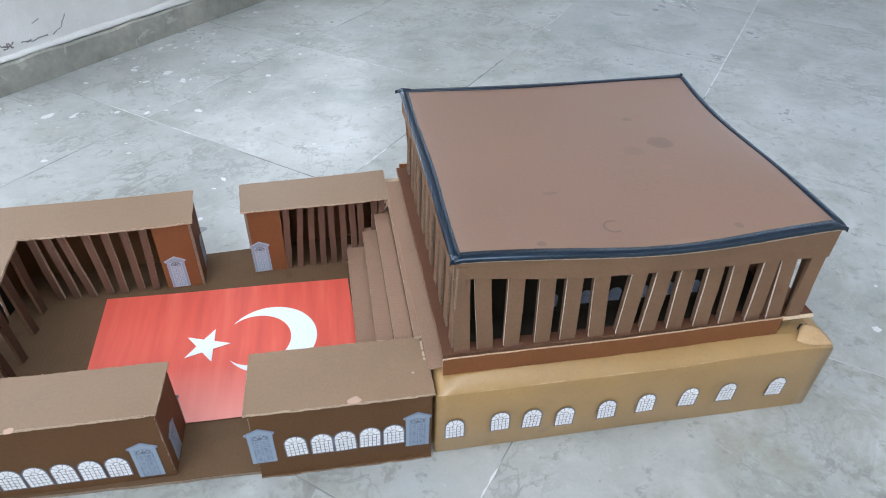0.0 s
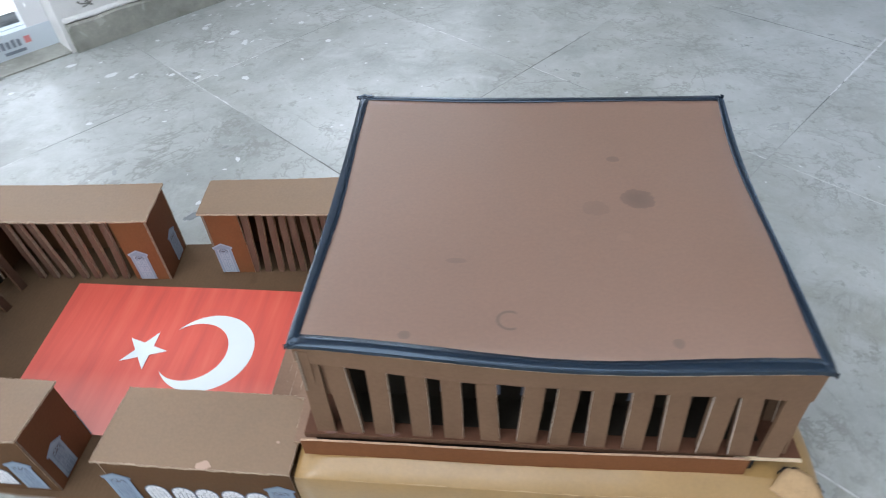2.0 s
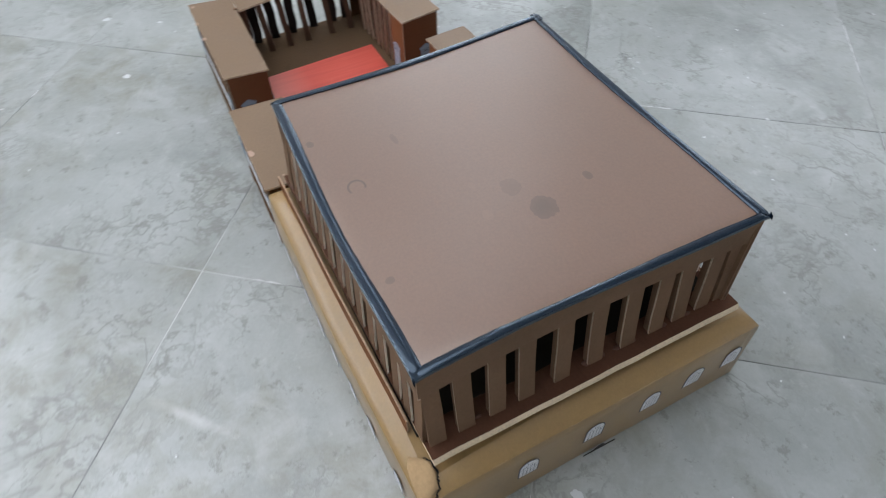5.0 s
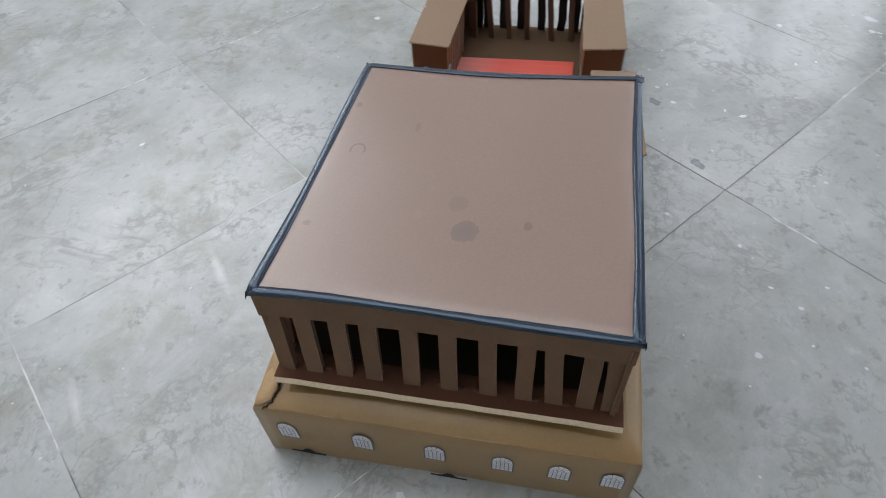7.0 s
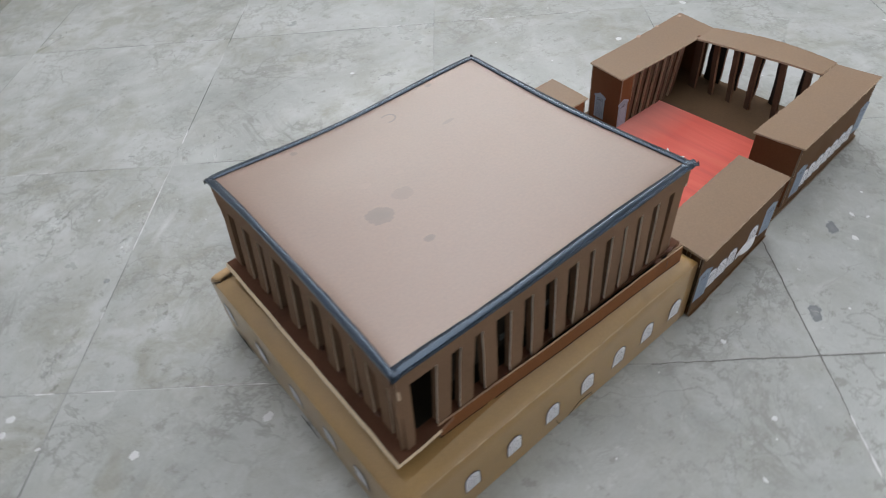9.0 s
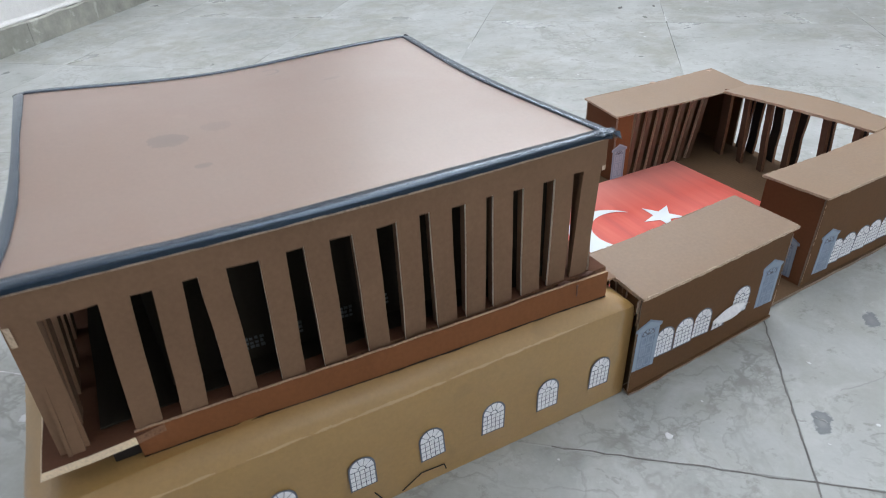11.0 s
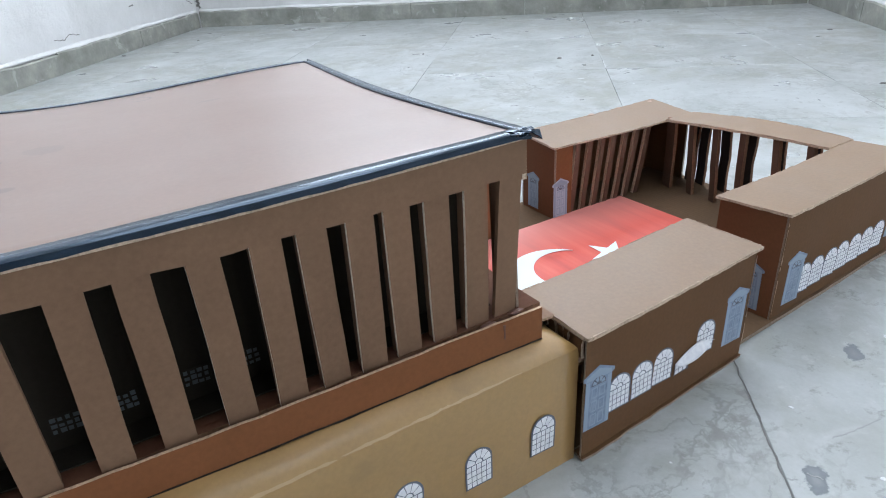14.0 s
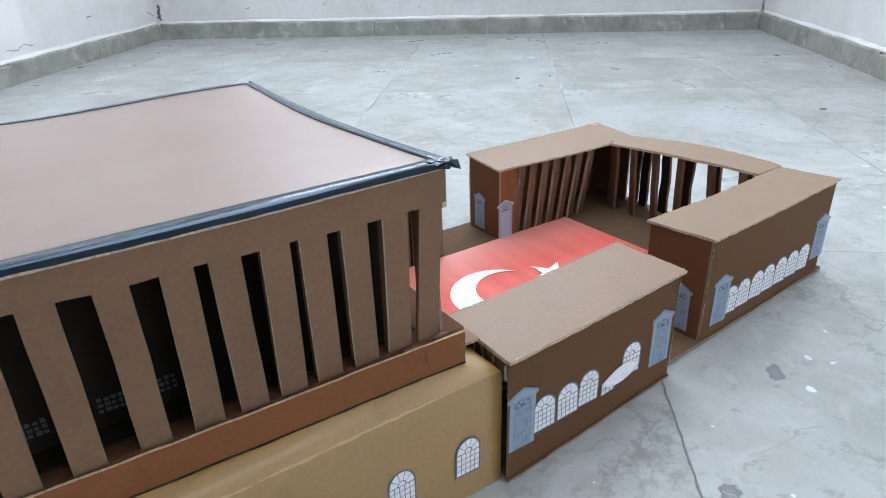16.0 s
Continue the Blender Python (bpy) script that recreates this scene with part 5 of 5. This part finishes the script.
gb_cols = [(-0.200, -0.192, Z), (-0.180, -0.168, Z), (-0.157, -0.150, Z), (-0.138, -0.132, Z), (-0.119, -0.116, Z), (-0.099, -0.097, Z),
           (-0.080, -0.080, 0.0375), (-0.066, -0.065, 0.0375), (-0.042, -0.040, 0.073), (-0.028, -0.027, 0.108)]
GALLERY_FAR = gallery("side_gallery", "low brown cardboard gallery with a peeling paper window", [(-0.270, 0.497), (-0.018, 0.515), (-0.018, 0.427), (-0.261, 0.414)],
        (0.140, 0.142), -1, gb_cols, 0.058,
        [(-0.064, 0.039), (-0.097, 0.037), (-0.127, 0.037), (-0.194, 0.041)], [(-0.034, 0.034), (-0.246, 0.031)], -0.244, None, True, 32)
WING_NEAR = gallery("court_wing", "long brown cardboard wing with printed windows and doors", [(-0.339, 0.013), (-0.645, 0.014), (-0.645, 0.100), (-0.339, 0.094)],
        (0.137, 0.130), 1,
        [(-0.378 - 0.0247 * k, -0.390 - 0.0262 * k, Z) for k in range(7)], 0.038,
        [(-0.403 - 0.0313 * k, 0.020) for k in range(7)], [(-0.367, 0.013), (-0.622, 0.013)], -0.353, 0.043, False, 33)
gc_cols = [(-0.427, -0.420, Z), (-0.449, -0.450, Z), (-0.477, -0.478, Z), (-0.500, -0.507, Z), (-0.528, -0.543, Z), (-0.553, -0.564, Z), (-0.578, -0.586, Z)]
gallery("court_wing", "long brown cardboard wing with printed windows and doors", [(-0.352, 0.478), (-0.655, 0.460), (-0.650, 0.381), (-0.344, 0.394)],
        (0.147, 0.143), -1, gc_cols, 0.062,
        [(-0.412 - 0.0310 * k, 0.023) for k in range(7)], [(-0.389, 0.018), (-0.640, 0.029)], -0.383, 0.448, False, 34)


def back_colonnade():
    g = empty("back_colonnade", (-0.61, 0.24, PLATE_Z), "open cardboard colonnade in two rows under a flat strip", "model gallery", group="court galleries")
    rng = random.Random(41)
    bm = bmesh.new()
    over = sheet(bm, [(-0.645, 0.1050, 0.1318), (-0.580, 0.1050, 0.1312), (-0.598, 0.3762, 0.1442), (-0.656, 0.3762, 0.1446)], 0.004, 6, 18,
          lambda u, v: (-0.016 * math.sin(math.pi * v) * (1 - u), 0, 0.002 * math.sin(math.pi * v)), 0.0009, rng)
    roof = hang("roof", bm, [M_GALROOF, M_EDGE], g, "bare light-brown cardboard roof strip")
    torn_rim(roof, over, "u0", 0.28, 0.065, 40, 901)
    torn_rim(roof, over, "u1", 0.28, 0.065, 25, 902)
    for foot, head in ((0.110, 0.108), (0.160, 0.150), (0.205, 0.196), (0.250, 0.245), (0.312, 0.300), (0.361, 0.352)):
        bm = bmesh.new()
        x = -0.592 - 0.008 * (foot - 0.1) / 0.27
        slab(bm, (x, foot, Z), (x, head, 0.1305 + 0.030 * (head - 0.1)), 0.013 if foot > 0.12 else 0.022, 0.006, (0.25, 1, 0), (1, -0.25, 0), 0.0015, rng)
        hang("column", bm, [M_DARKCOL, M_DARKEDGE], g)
    # rear row in near-black card, the front row in dark brown
    for foot, head in ((0.118, 0.120), (0.140, 0.142), (0.183, 0.180), (0.228, 0.230), (0.280, 0.276), (0.333, 0.330), (0.366, 0.366)):
        bm = bmesh.new()
        x = -0.643 - 0.008 * (foot - 0.1) / 0.27
        slab(bm, (x, foot, Z), (x, head, 0.1305 + 0.030 * (head - 0.1)), 0.020, 0.005, (0.2, 1, 0), (1, -0.2, 0), 0.0040, rng)
        hang("column", bm, [M_BLACKCARDSHADE, M_DARKEDGE], g)
    return g


back_colonnade()


def gallery_wear(near_g, far_g, wing_g):
    """Torn and peeling bits on the galleries."""
    rng = random.Random(71)
    # peeled paper window hanging off the wall
    bm = bmesh.new()
    n, m_ = 10, 4
    grid = {}
    for i in range(n + 1):
        for j in range(m_ + 1):
            u, v = i / n, j / m_
            x = -0.147 - 0.056 * u
            bow = math.sin(math.pi * u) ** 0.7
            yw = 0.497 + 0.018 * (x + 0.270) / 0.252
            z = 0.0500 + 0.012 * math.sin(math.pi * 0.75 * u) - 0.001 * u - (0.002 + 0.0085 * bow) * v
            y = yw + 0.0016 + (0.001 + 0.007 * bow) * v ** 1.5 + 0.006 * u ** 4 * (1 - v)
            grid[i, j] = [bm.verts.new((x, y, z)), bm.verts.new((x, y + 0.0006, z + 0.0003))]
    for i in range(n):
        for j in range(m_):
            for k in (0, 1):
                f = bm.faces.new([grid[a][k] for a in ((i, j), (i + 1, j), (i + 1, j + 1), (i, j + 1))])
                f.smooth = True
    rim = [(i, 0) for i in range(n)] + [(n, j) for j in range(m_)] + [(i, m_) for i in range(n, 0, -1)] + [(0, j) for j in range(m_, 0, -1)]
    for a, b in zip(rim, rim[1:] + rim[:1]):
        bm.faces.new((grid[a][0], grid[b][0], grid[b][1], grid[a][1]))
    hang("peeled_paper", bm, M_PAPER, far_g, "white paper window peeled and folded down")
    # what still sticks of that window
    put = facing((-0.148, 0.5064, 0.033), (-1, -0.071), (0, 1))
    bm = bmesh.new()
    flat_plate(bm, [(0, 0.001), (0.024, 0.0), (0.020, 0.013), (0, 0.014)], 0.0003, 1, put)
    for i in range(3):
        for j in range(2):
            flat_plate(bm, [(0.001 + i * 0.0066, 0.002 + j * 0.0060), (0.0064 + i * 0.0066, 0.002 + j * 0.0060), (0.0064 + i * 0.0066, 0.0072 + j * 0.0058), (0.001 + i * 0.0066, 0.0072 + j * 0.0058)], 0.00045, 0, put)
    tie(bm)
    hang("paper_window", bm, [M_PAPER, M_GREYINK], far_g, "lower scrap of a torn printed window")
    # torn board edge at the open ends beside the stairs
    for g, y0, y1, x, sgn in ((far_g, 0.431, 0.510, -0.0195, 1), (near_g, 0.000, 0.090, -0.008, 1)):
        bm = bmesh.new()
        y = y0
        while y < y1:
            w = rng.uniform(0.005, 0.012)
            h = rng.uniform(0.006, 0.022)
            slab(bm, (x + rng.uniform(-0.002, 0.002), y, 0.133 - h), (x, y, 0.1335), w, 0.003, (0, 1, 0), (1, 0, 0), 0.002, rng)
            y += w * rng.uniform(0.9, 1.5)
        hang("torn_edge", bm, [M_WALL, M_EDGE], g, "torn corrugated edge under the roof")
    # bare paper patches where the top layer tore off
    for g, x, y, r, z in ((near_g, -0.103, -0.004, 0.008, 0.1338), (near_g, -0.026, 0.030, 0.0018, 0.1338),
                          (wing_g, -0.494, 0.010, 0.006, 0.1362), (wing_g, -0.632, 0.016, 0.005, 0.1366), (wing_g, -0.560, 0.010, 0.004, 0.1360)):
        bm = bmesh.new()
        ring = []
        for k in range(11):
            t = 2 * math.pi * k / 11
            rr = r * rng.uniform(0.7, 1.15)
            ring.append((x + rr * math.cos(t) * 1.1, max(y + rr * math.sin(t), y - 0.004), z))
        prism(bm, [(a, b, c) for a, b, c in ring], [(a, b, c + 0.0009) for a, b, c in ring])
        hang("torn_patch", bm, M_TORN, g, "pale pink patch of torn paper")


gallery_wear(GALLERY_NEAR, GALLERY_FAR, WING_NEAR)


def glue_blobs():
    """Hardened glue and paint runs at some column feet."""
    rng = random.Random(81)
    for x, y in ((0.068, 0.031), (0.104, 0.030), (0.110, 0.031), (0.040, 0.030), (0.030, 0.479), (0.060, 0.482)):
        bm = bmesh.new()
        bmesh.ops.create_icosphere(bm, subdivisions=2, radius=1.0)
        for v in bm.verts:
            k = 1 + 0.35 * noise.noise(v.co * 2.2 + Vector((x * 50, y, 0)))
            v.co = Vector((v.co.x * 0.008 * k + x, v.co.y * 0.0032 * k + y, max(-0.4, v.co.z) * 0.0018 * k + 0.1655))
        hang("glue_blob", bm, M_GLUE, HALL, "hardened reddish glue")
    for y, k in ((0.255, 1.2), (0.275, 0.9), (0.300, 1.0), (0.322, 0.9), (0.372, 0.8), (0.410, 0.8), (0.10, 0.7)):
        bm = bmesh.new()
        bmesh.ops.create_icosphere(bm, subdivisions=2, radius=1.0)
        for v in bm.verts:
            q = k * (1 + 0.35 * noise.noise(v.co * 2.2 + Vector((y * 50, y, 0))))
            v.co = Vector((v.co.x * 0.0035 * q + 0.511, v.co.y * 0.007 * q + y, max(-0.4, v.co.z) * 0.0018 * q + 0.1650))
        hang("glue_blob", bm, M_GLUE, HALL, "hardened reddish glue")
    # one run of paint down the plinth strip
    put = facing((0.052, 0.4928, 0.154), (-1, 0), (0, 1))
    bm = bmesh.new()
    flat_plate(bm, [(-0.0007, 0.001), (0.0002, 0.0), (0.0008, 0.002), (0.0006, 0.010), (0.0012, 0.014), (-0.0012, 0.0145), (-0.0004, 0.008)], 0.0007, 0, put)
    hang("paint_run", bm, M_GLUE, HALL, "dried paint run")


glue_blobs()

# ---- floor tiles ----
PITCH = 0.602
ANG = math.atan2(E1.y, E1.x)


def floor_tiles():
    rng = random.Random(77)
    bm = bmesh.new()
    half, gap, bev = PITCH / 2, 0.0010, 0.0003
    low = [(-half + gap, -half + gap), (half - gap, -half + gap), (half - gap, half - gap), (-half + gap, half - gap)]
    k = (half - gap - bev) / (half - gap)
    a, b = prism(bm, [(x, y, -0.0010) for x, y in low], [(x, y, -bev) for x, y in low])
    top = bm.faces.new([bm.verts.new((x * k, y * k, 0.0)) for x, y in low])
    tv_ = list(top.verts)
    bm.faces.ensure_lookup_table()
    cap = [f for f in bm.faces if set(f.verts) == set(b)]
    bmesh.ops.delete(bm, geom=cap, context="FACES_ONLY")
    for i in range(4):
        bm.faces.new((b[i], b[(i + 1) % 4], tv_[(i + 1) % 4], tv_[i]))
    me = mesh_of("floor_tile", bm, M_TILE)
    # joint lines: s along E1, n along E2
    s_ref, n_ref = 0.478, 0.086
    for i in range(-9, 12):
        for j in range(-5, 6):
            s = s_ref + (i + 0.5) * PITCH
            n = n_ref + (j + 0.5) * PITCH
            p = E1 * s + E2 * n
            rel = p - ROOM_O
            if not (-2.5 < rel.dot(E1) < ROOM_LEN + 0.3 and -0.35 < rel.dot(E2) < 3.6):
                continue
            ob = new("floor_tile", me)
            ob.parent = floor
            ob.matrix_basis = Matrix.Translation(p + Vector((0, 0, rng.uniform(-0.0002, 0.0)))) @ Matrix.Rotation(ANG, 4, "Z")


def blob(bm, x, y, r, h, rng, squash=1.0, turn=0.0, n=11):
    """A dried drop: low in the middle, thin ragged rim."""
    mid = bm.verts.new((x, y, h))
    rim, shoulder = [], []
    ct, st_ = math.cos(turn), math.sin(turn)
    n = max(n, 12) if r < 0.006 else max(n, 24)
    f2, f3, f5 = (rng.uniform(0, 6.3) for _ in range(3))
    for k in range(n):
        t = 2 * math.pi * k / n
        rr = r * (1 + 0.08 * math.sin(2 * t + f2) + 0.07 * math.sin(3 * t + f3) + 0.07 * math.sin(5 * t + f5)) * rng.uniform(0.88, 1.12)
        u, v = rr * math.cos(t), rr * squash * math.sin(t)
        px, py = u * ct - v * st_, u * st_ + v * ct
        rim.append(bm.verts.new((x + px, y + py, 0.0002)))
        shoulder.append(bm.verts.new((x + px * 0.8, y + py * 0.8, h)))
    for k in range(n):
        k2 = (k + 1) % n
        bm.faces.new((rim[k], rim[k2], shoulder[k2], shoulder[k]))
        bm.faces.new((shoulder[k], shoulder[k2], mid))


def splatters():
    rng = random.Random(101)
    bm = bmesh.new()
    known = [(-0.170, 0.883, 0.006), (-0.136, 0.866, 0.005), (-0.653, 1.390, 0.015), (-0.441, 1.103, 0.016), (-0.506, 1.297, 0.012), (-0.944, 1.163, 0.018),
             (-0.746, 1.104, 0.012), (-0.272, 1.310, 0.012), (-0.377, 1.425, 0.012), (0.604, 0.204, 0.012), (0.789, 0.124, 0.011), (0.048, 0.709, 0.006),
             (-0.016, 0.583, 0.007), (0.920, -0.074, 0.010), (0.938, -0.053, 0.008), (0.139, 0.751, 0.006), (0.177, 0.794, 0.007), (0.281, 0.873, 0.005),
             (-0.380, 0.607, 0.009), (-0.435, 0.573, 0.008)]
    for k, (x, y) in enumerate(((-0.606, 1.549), (-0.563, 1.554), (-0.501, 1.601), (-0.652, 1.412), (-0.670, 1.478), (-0.556, 1.361), (-0.507, 1.308), (-0.487, 1.306), (-0.604, 1.303),
                                (-0.464, 1.418), (-0.460, 1.668), (-0.189, 1.643), (-0.182, 1.465), (-0.337, 1.871), (-0.269, 1.928), (-0.194, 1.922), (-0.721, 1.479), (-0.643, 1.117),
                                (-0.741, 1.119), (-0.869, 1.182), (-0.808, 1.114), (-0.568, 1.105), (-0.747, 1.417), (-0.584, 1.580), (-0.532, 1.575))):
        blob(bm, x, y, (0.016, 0.011, 0.008, 0.013, 0.006)[k % 5] * rng.uniform(0.6, 1.1), 0.0006, rng, rng.uniform(0.35, 0.8), rng.uniform(0.4, 1.4))
        for _k in range(rng.choice((0, 1, 2, 3))):
            blob(bm, x + rng.gauss(0, 0.035), y + rng.gauss(0, 0.035), rng.uniform(0.002, 0.005), 0.0005, rng, rng.uniform(0.4, 0.9), rng.uniform(0, 3))
    for x, y, r in known:
        blob(bm, x, y, r * 0.72, 0.0006, rng, rng.uniform(0.6, 1.0), rng.uniform(0, 3))
    for _ in range(330):
        s, d = rng.uniform(-0.5, ROOM_LEN), abs(rng.gauss(0, 0.8))
        p = ROOM_O + E1 * s + E2 * (0.05 + d)
        if -0.70 < p.x < 0.60 and -0.03 < p.y < 0.55:
            continue
        blob(bm, p.x, p.y, rng.choice((0.0015, 0.002, 0.002, 0.003, 0.003, 0.004, 0.006, 0.009)) * rng.uniform(0.6, 1.2), 0.0005, rng, rng.uniform(0.35, 1.0), rng.uniform(0, 3), 8)
    for _ in range(260):
        p = ROOM_O + E1 * rng.uniform(0.2, ROOM_LEN) + E2 * rng.uniform(0.2, 3.0)
        if -0.70 < p.x < 0.60 and -0.03 < p.y < 0.55:
            continue
        blob(bm, p.x, p.y, rng.choice((0.0015, 0.002, 0.0025, 0.004)) * rng.uniform(0.6, 1.2), 0.0005, rng, rng.uniform(0.4, 1.0), rng.uniform(0, 3), 7)
    ob = new("paint_splatters", mesh_of("paint_splatters", bm, M_PAINT))
    tagged(ob, "dried white paint drops scattered over the floor", "paint spots", kind="stuff")
    # fine cracks and scuffs
    bm = bmesh.new()
    put = lambda u, v, d: Vector((u, v, 0.0001 + d * 0.4))
    crack(bm, [(-0.23, 0.628), (-0.262, 0.634), (-0.292, 0.640), (-0.302, 0.632), (-0.331, 0.646)], 0.0016, put, rng)
    crack(bm, [(0.34, -0.60), (0.37, -0.57), (0.41, -0.575)], 0.0014, put, rng)
    crack(bm, [(-0.62, 1.02), (-0.55, 1.05), (-0.52, 1.10)], 0.0016, put, rng)
    for _ in range(18):
        p = ROOM_O + E1 * rng.uniform(0.3, 4.6) + E2 * rng.uniform(0.1, 3.0)
        if -0.72 < p.x < 0.62 and -0.05 < p.y < 0.57:
            continue
        t = rng.uniform(0, 6.3)
        q = [(p.x, p.y)]
        for _k in range(rng.choice((1, 2, 3))):
            t += rng.uniform(-0.7, 0.7)
            ln = rng.uniform(0.01, 0.04)
            q.append((q[-1][0] + ln * math.cos(t), q[-1][1] + ln * math.sin(t)))
        crack(bm, q, rng.uniform(0.0006, 0.0013), put, rng)
    for a, b in (((-0.120, 0.640), (-0.133, 0.630)), ((-0.152, 0.634), (-0.158, 0.640)), ((-0.172, 0.640), (-0.176, 0.652))):
        crack(bm, [a, b], 0.0016, put, rng)
    ob = new("floor_cracks", mesh_of("floor_cracks", bm, M_CRACKGREY))
    tagged(ob, "fine grey hairline cracks across the floor tiles", "cracks", kind="stuff")
    bm = bmesh.new()
    for x, y, r in ((-0.359, -2.594, 0.010), (0.004, -2.422, 0.012), (-1.605, -0.039, 0.009), (-2.303, -0.60, 0.010), (-1.25, -0.95, 0.012), (-1.36, -0.90, 0.008), (-0.95, -1.4, 0.007)):
        blob(bm, x, y, r, 0.003, rng, rng.uniform(0.5, 0.9), rng.uniform(0, 3), 7)
    ob = new("floor_crumbs", mesh_of("floor_crumbs", bm, M_CRACK))
    tagged(ob, "small dark crumbs of debris lying near the wall", "debris", kind="stuff")
    # broken white residue along some joints
    bm = bmesh.new()
    s_ref, n_ref = 0.478, 0.086
    runs = []
    # stretches of residue that stand out: ends in plan, half width
    for a, b, w in (((1.635, 1.841), (0.961, 1.021), 0.0022), ((0.690, 1.651), (0.776, 1.754), 0.0022), ((-0.023, 0.761), (0.031, 0.845), 0.0018), ((0.044, -0.073), (0.084, -0.025), 0.0018),
                    ((-0.491, 1.019), (-0.439, 0.978), 0.0020), ((-0.667, 1.163), (-0.559, 1.078), 0.0016), ((-0.053, 1.443), (0.130, 1.289), 0.0016), ((0.306, 1.974), (0.679, 1.652), 0.0015),
                    ((-0.258, -0.727), (-0.332, -0.660), 0.0020), ((-0.481, -0.532), (-0.583, -0.454), 0.0020), ((-0.537, -1.256), (-0.593, -1.197), 0.0020),
                    ((0.774, -0.165), (0.729, -0.210), 0.0014), ((0.647, -0.333), (0.498, -0.509), 0.0015), ((0.438, -0.582), (0.380, -0.651), 0.0015), ((0.877, -0.114), (0.842, -0.085), 0.0015),
                    ((0.682, 0.053), (0.573, 0.147), 0.0014), ((0.739, -0.808), (0.654, -0.727), 0.0013), ((0.372, 1.271), (0.503, 1.223), 0.0014), ((0.279, 1.191), (0.377, 1.107), 0.0014)):
        a, b = Vector((*a, 0)), Vector((*b, 0))
        # lay it on the nearest joint
        along, across, ref = (E1, E2, n_ref) if abs((b - a).dot(E1)) > abs((b - a).dot(E2)) else (E2, E1, s_ref)
        line = ref + round(((a + b).dot(across) / 2 - ref) / PITCH) * PITCH
        a, b = along * a.dot(along) + across * line, along * b.dot(along) + across * line
        runs.append((a, b, (b - a).cross(Vector((0, 0, 1))).normalized(), w))
    for fam in (0, 1):
        for i in range(-4, 6):
            for _ in range(3):
                t0 = rng.uniform(-3, 4.5)
                ln = rng.choice((0.04, 0.08, 0.12, 0.2))
                w = rng.uniform(0.0008, 0.0020)
                off = rng.uniform(-0.001, 0.001)
                if fam == 0:
                    a, b, side = E1 * (s_ref + i * PITCH + off) + E2 * t0, E1 * (s_ref + i * PITCH + off) + E2 * (t0 + ln), E1
                else:
                    a, b, side = E2 * (n_ref + i * PITCH + off) + E1 * t0, E2 * (n_ref + i * PITCH + off) + E1 * (t0 + ln), E2
                if any(-0.70 < p.x < 0.60 and -0.03 < p.y < 1.0 for p in (a, b)):
                    continue
                if all(0.05 < (p - ROOM_O).dot(E2) < 3.1 and (p - ROOM_O).dot(E1) > 0.1 for p in (a, b)):
                    runs.append((a, b, side, w))
    # open dark stretches of joint beside the galleries
    gaps = bmesh.new()
    for (x0, y0), (x1, y1) in (((-0.27, 0.49), (-0.02, 0.80)), ((0.10, 0.53), (-0.24, 0.80)), ((-0.36, 0.39), (-0.27, 0.49)), ((0.45, 1.35), (0.25, 1.10))):
        a, b = Vector((x0, y0, 0)), Vector((x1, y1, 0))
        along, across, ref = (E1, E2, n_ref) if abs((b - a).dot(E1)) > abs((b - a).dot(E2)) else (E2, E1, s_ref)
        line = ref + round(((a + b).dot(across) / 2 - ref) / PITCH) * PITCH
        pts = [along * (a.dot(along) + (b - a).dot(along) * k / 5) + across * line for k in range(6)]
        crack(gaps, [(p.x, p.y) for p in pts], 0.0017, put, rng)
    ob = new("joint_gaps", mesh_of("joint_gaps", gaps, M_CRACK))
    tagged(ob, "dark open stretches of joint between the floor tiles", "joints", kind="stuff")
    for a, b, side, w in runs:
        n = max(6, int((b - a).length / 0.012))
        l, r = [], []
        for k in range(n + 1):
            c = a.lerp(b, k / n) + side * rng.uniform(-0.3, 0.3) * w
            ww = w * rng.choice((0.15, 0.5, 0.8, 1.0)) * (0.3 if k in (0, n) else 1)
            l.append(bm.verts.new(c - side * ww + Vector((0, 0, 0.0004))))
            r.append(bm.verts.new(c + side * ww + Vector((0, 0, 0.0004))))
        for k in range(n):
            bm.faces.new((l[k], r[k], r[k + 1], l[k + 1]))
    ob = new("joint_residue", mesh_of("joint_residue", bm, M_GROUT))
    tagged(ob, "broken white grout residue along the tile joints", "grout", kind="stuff")


floor_tiles()
splatters()
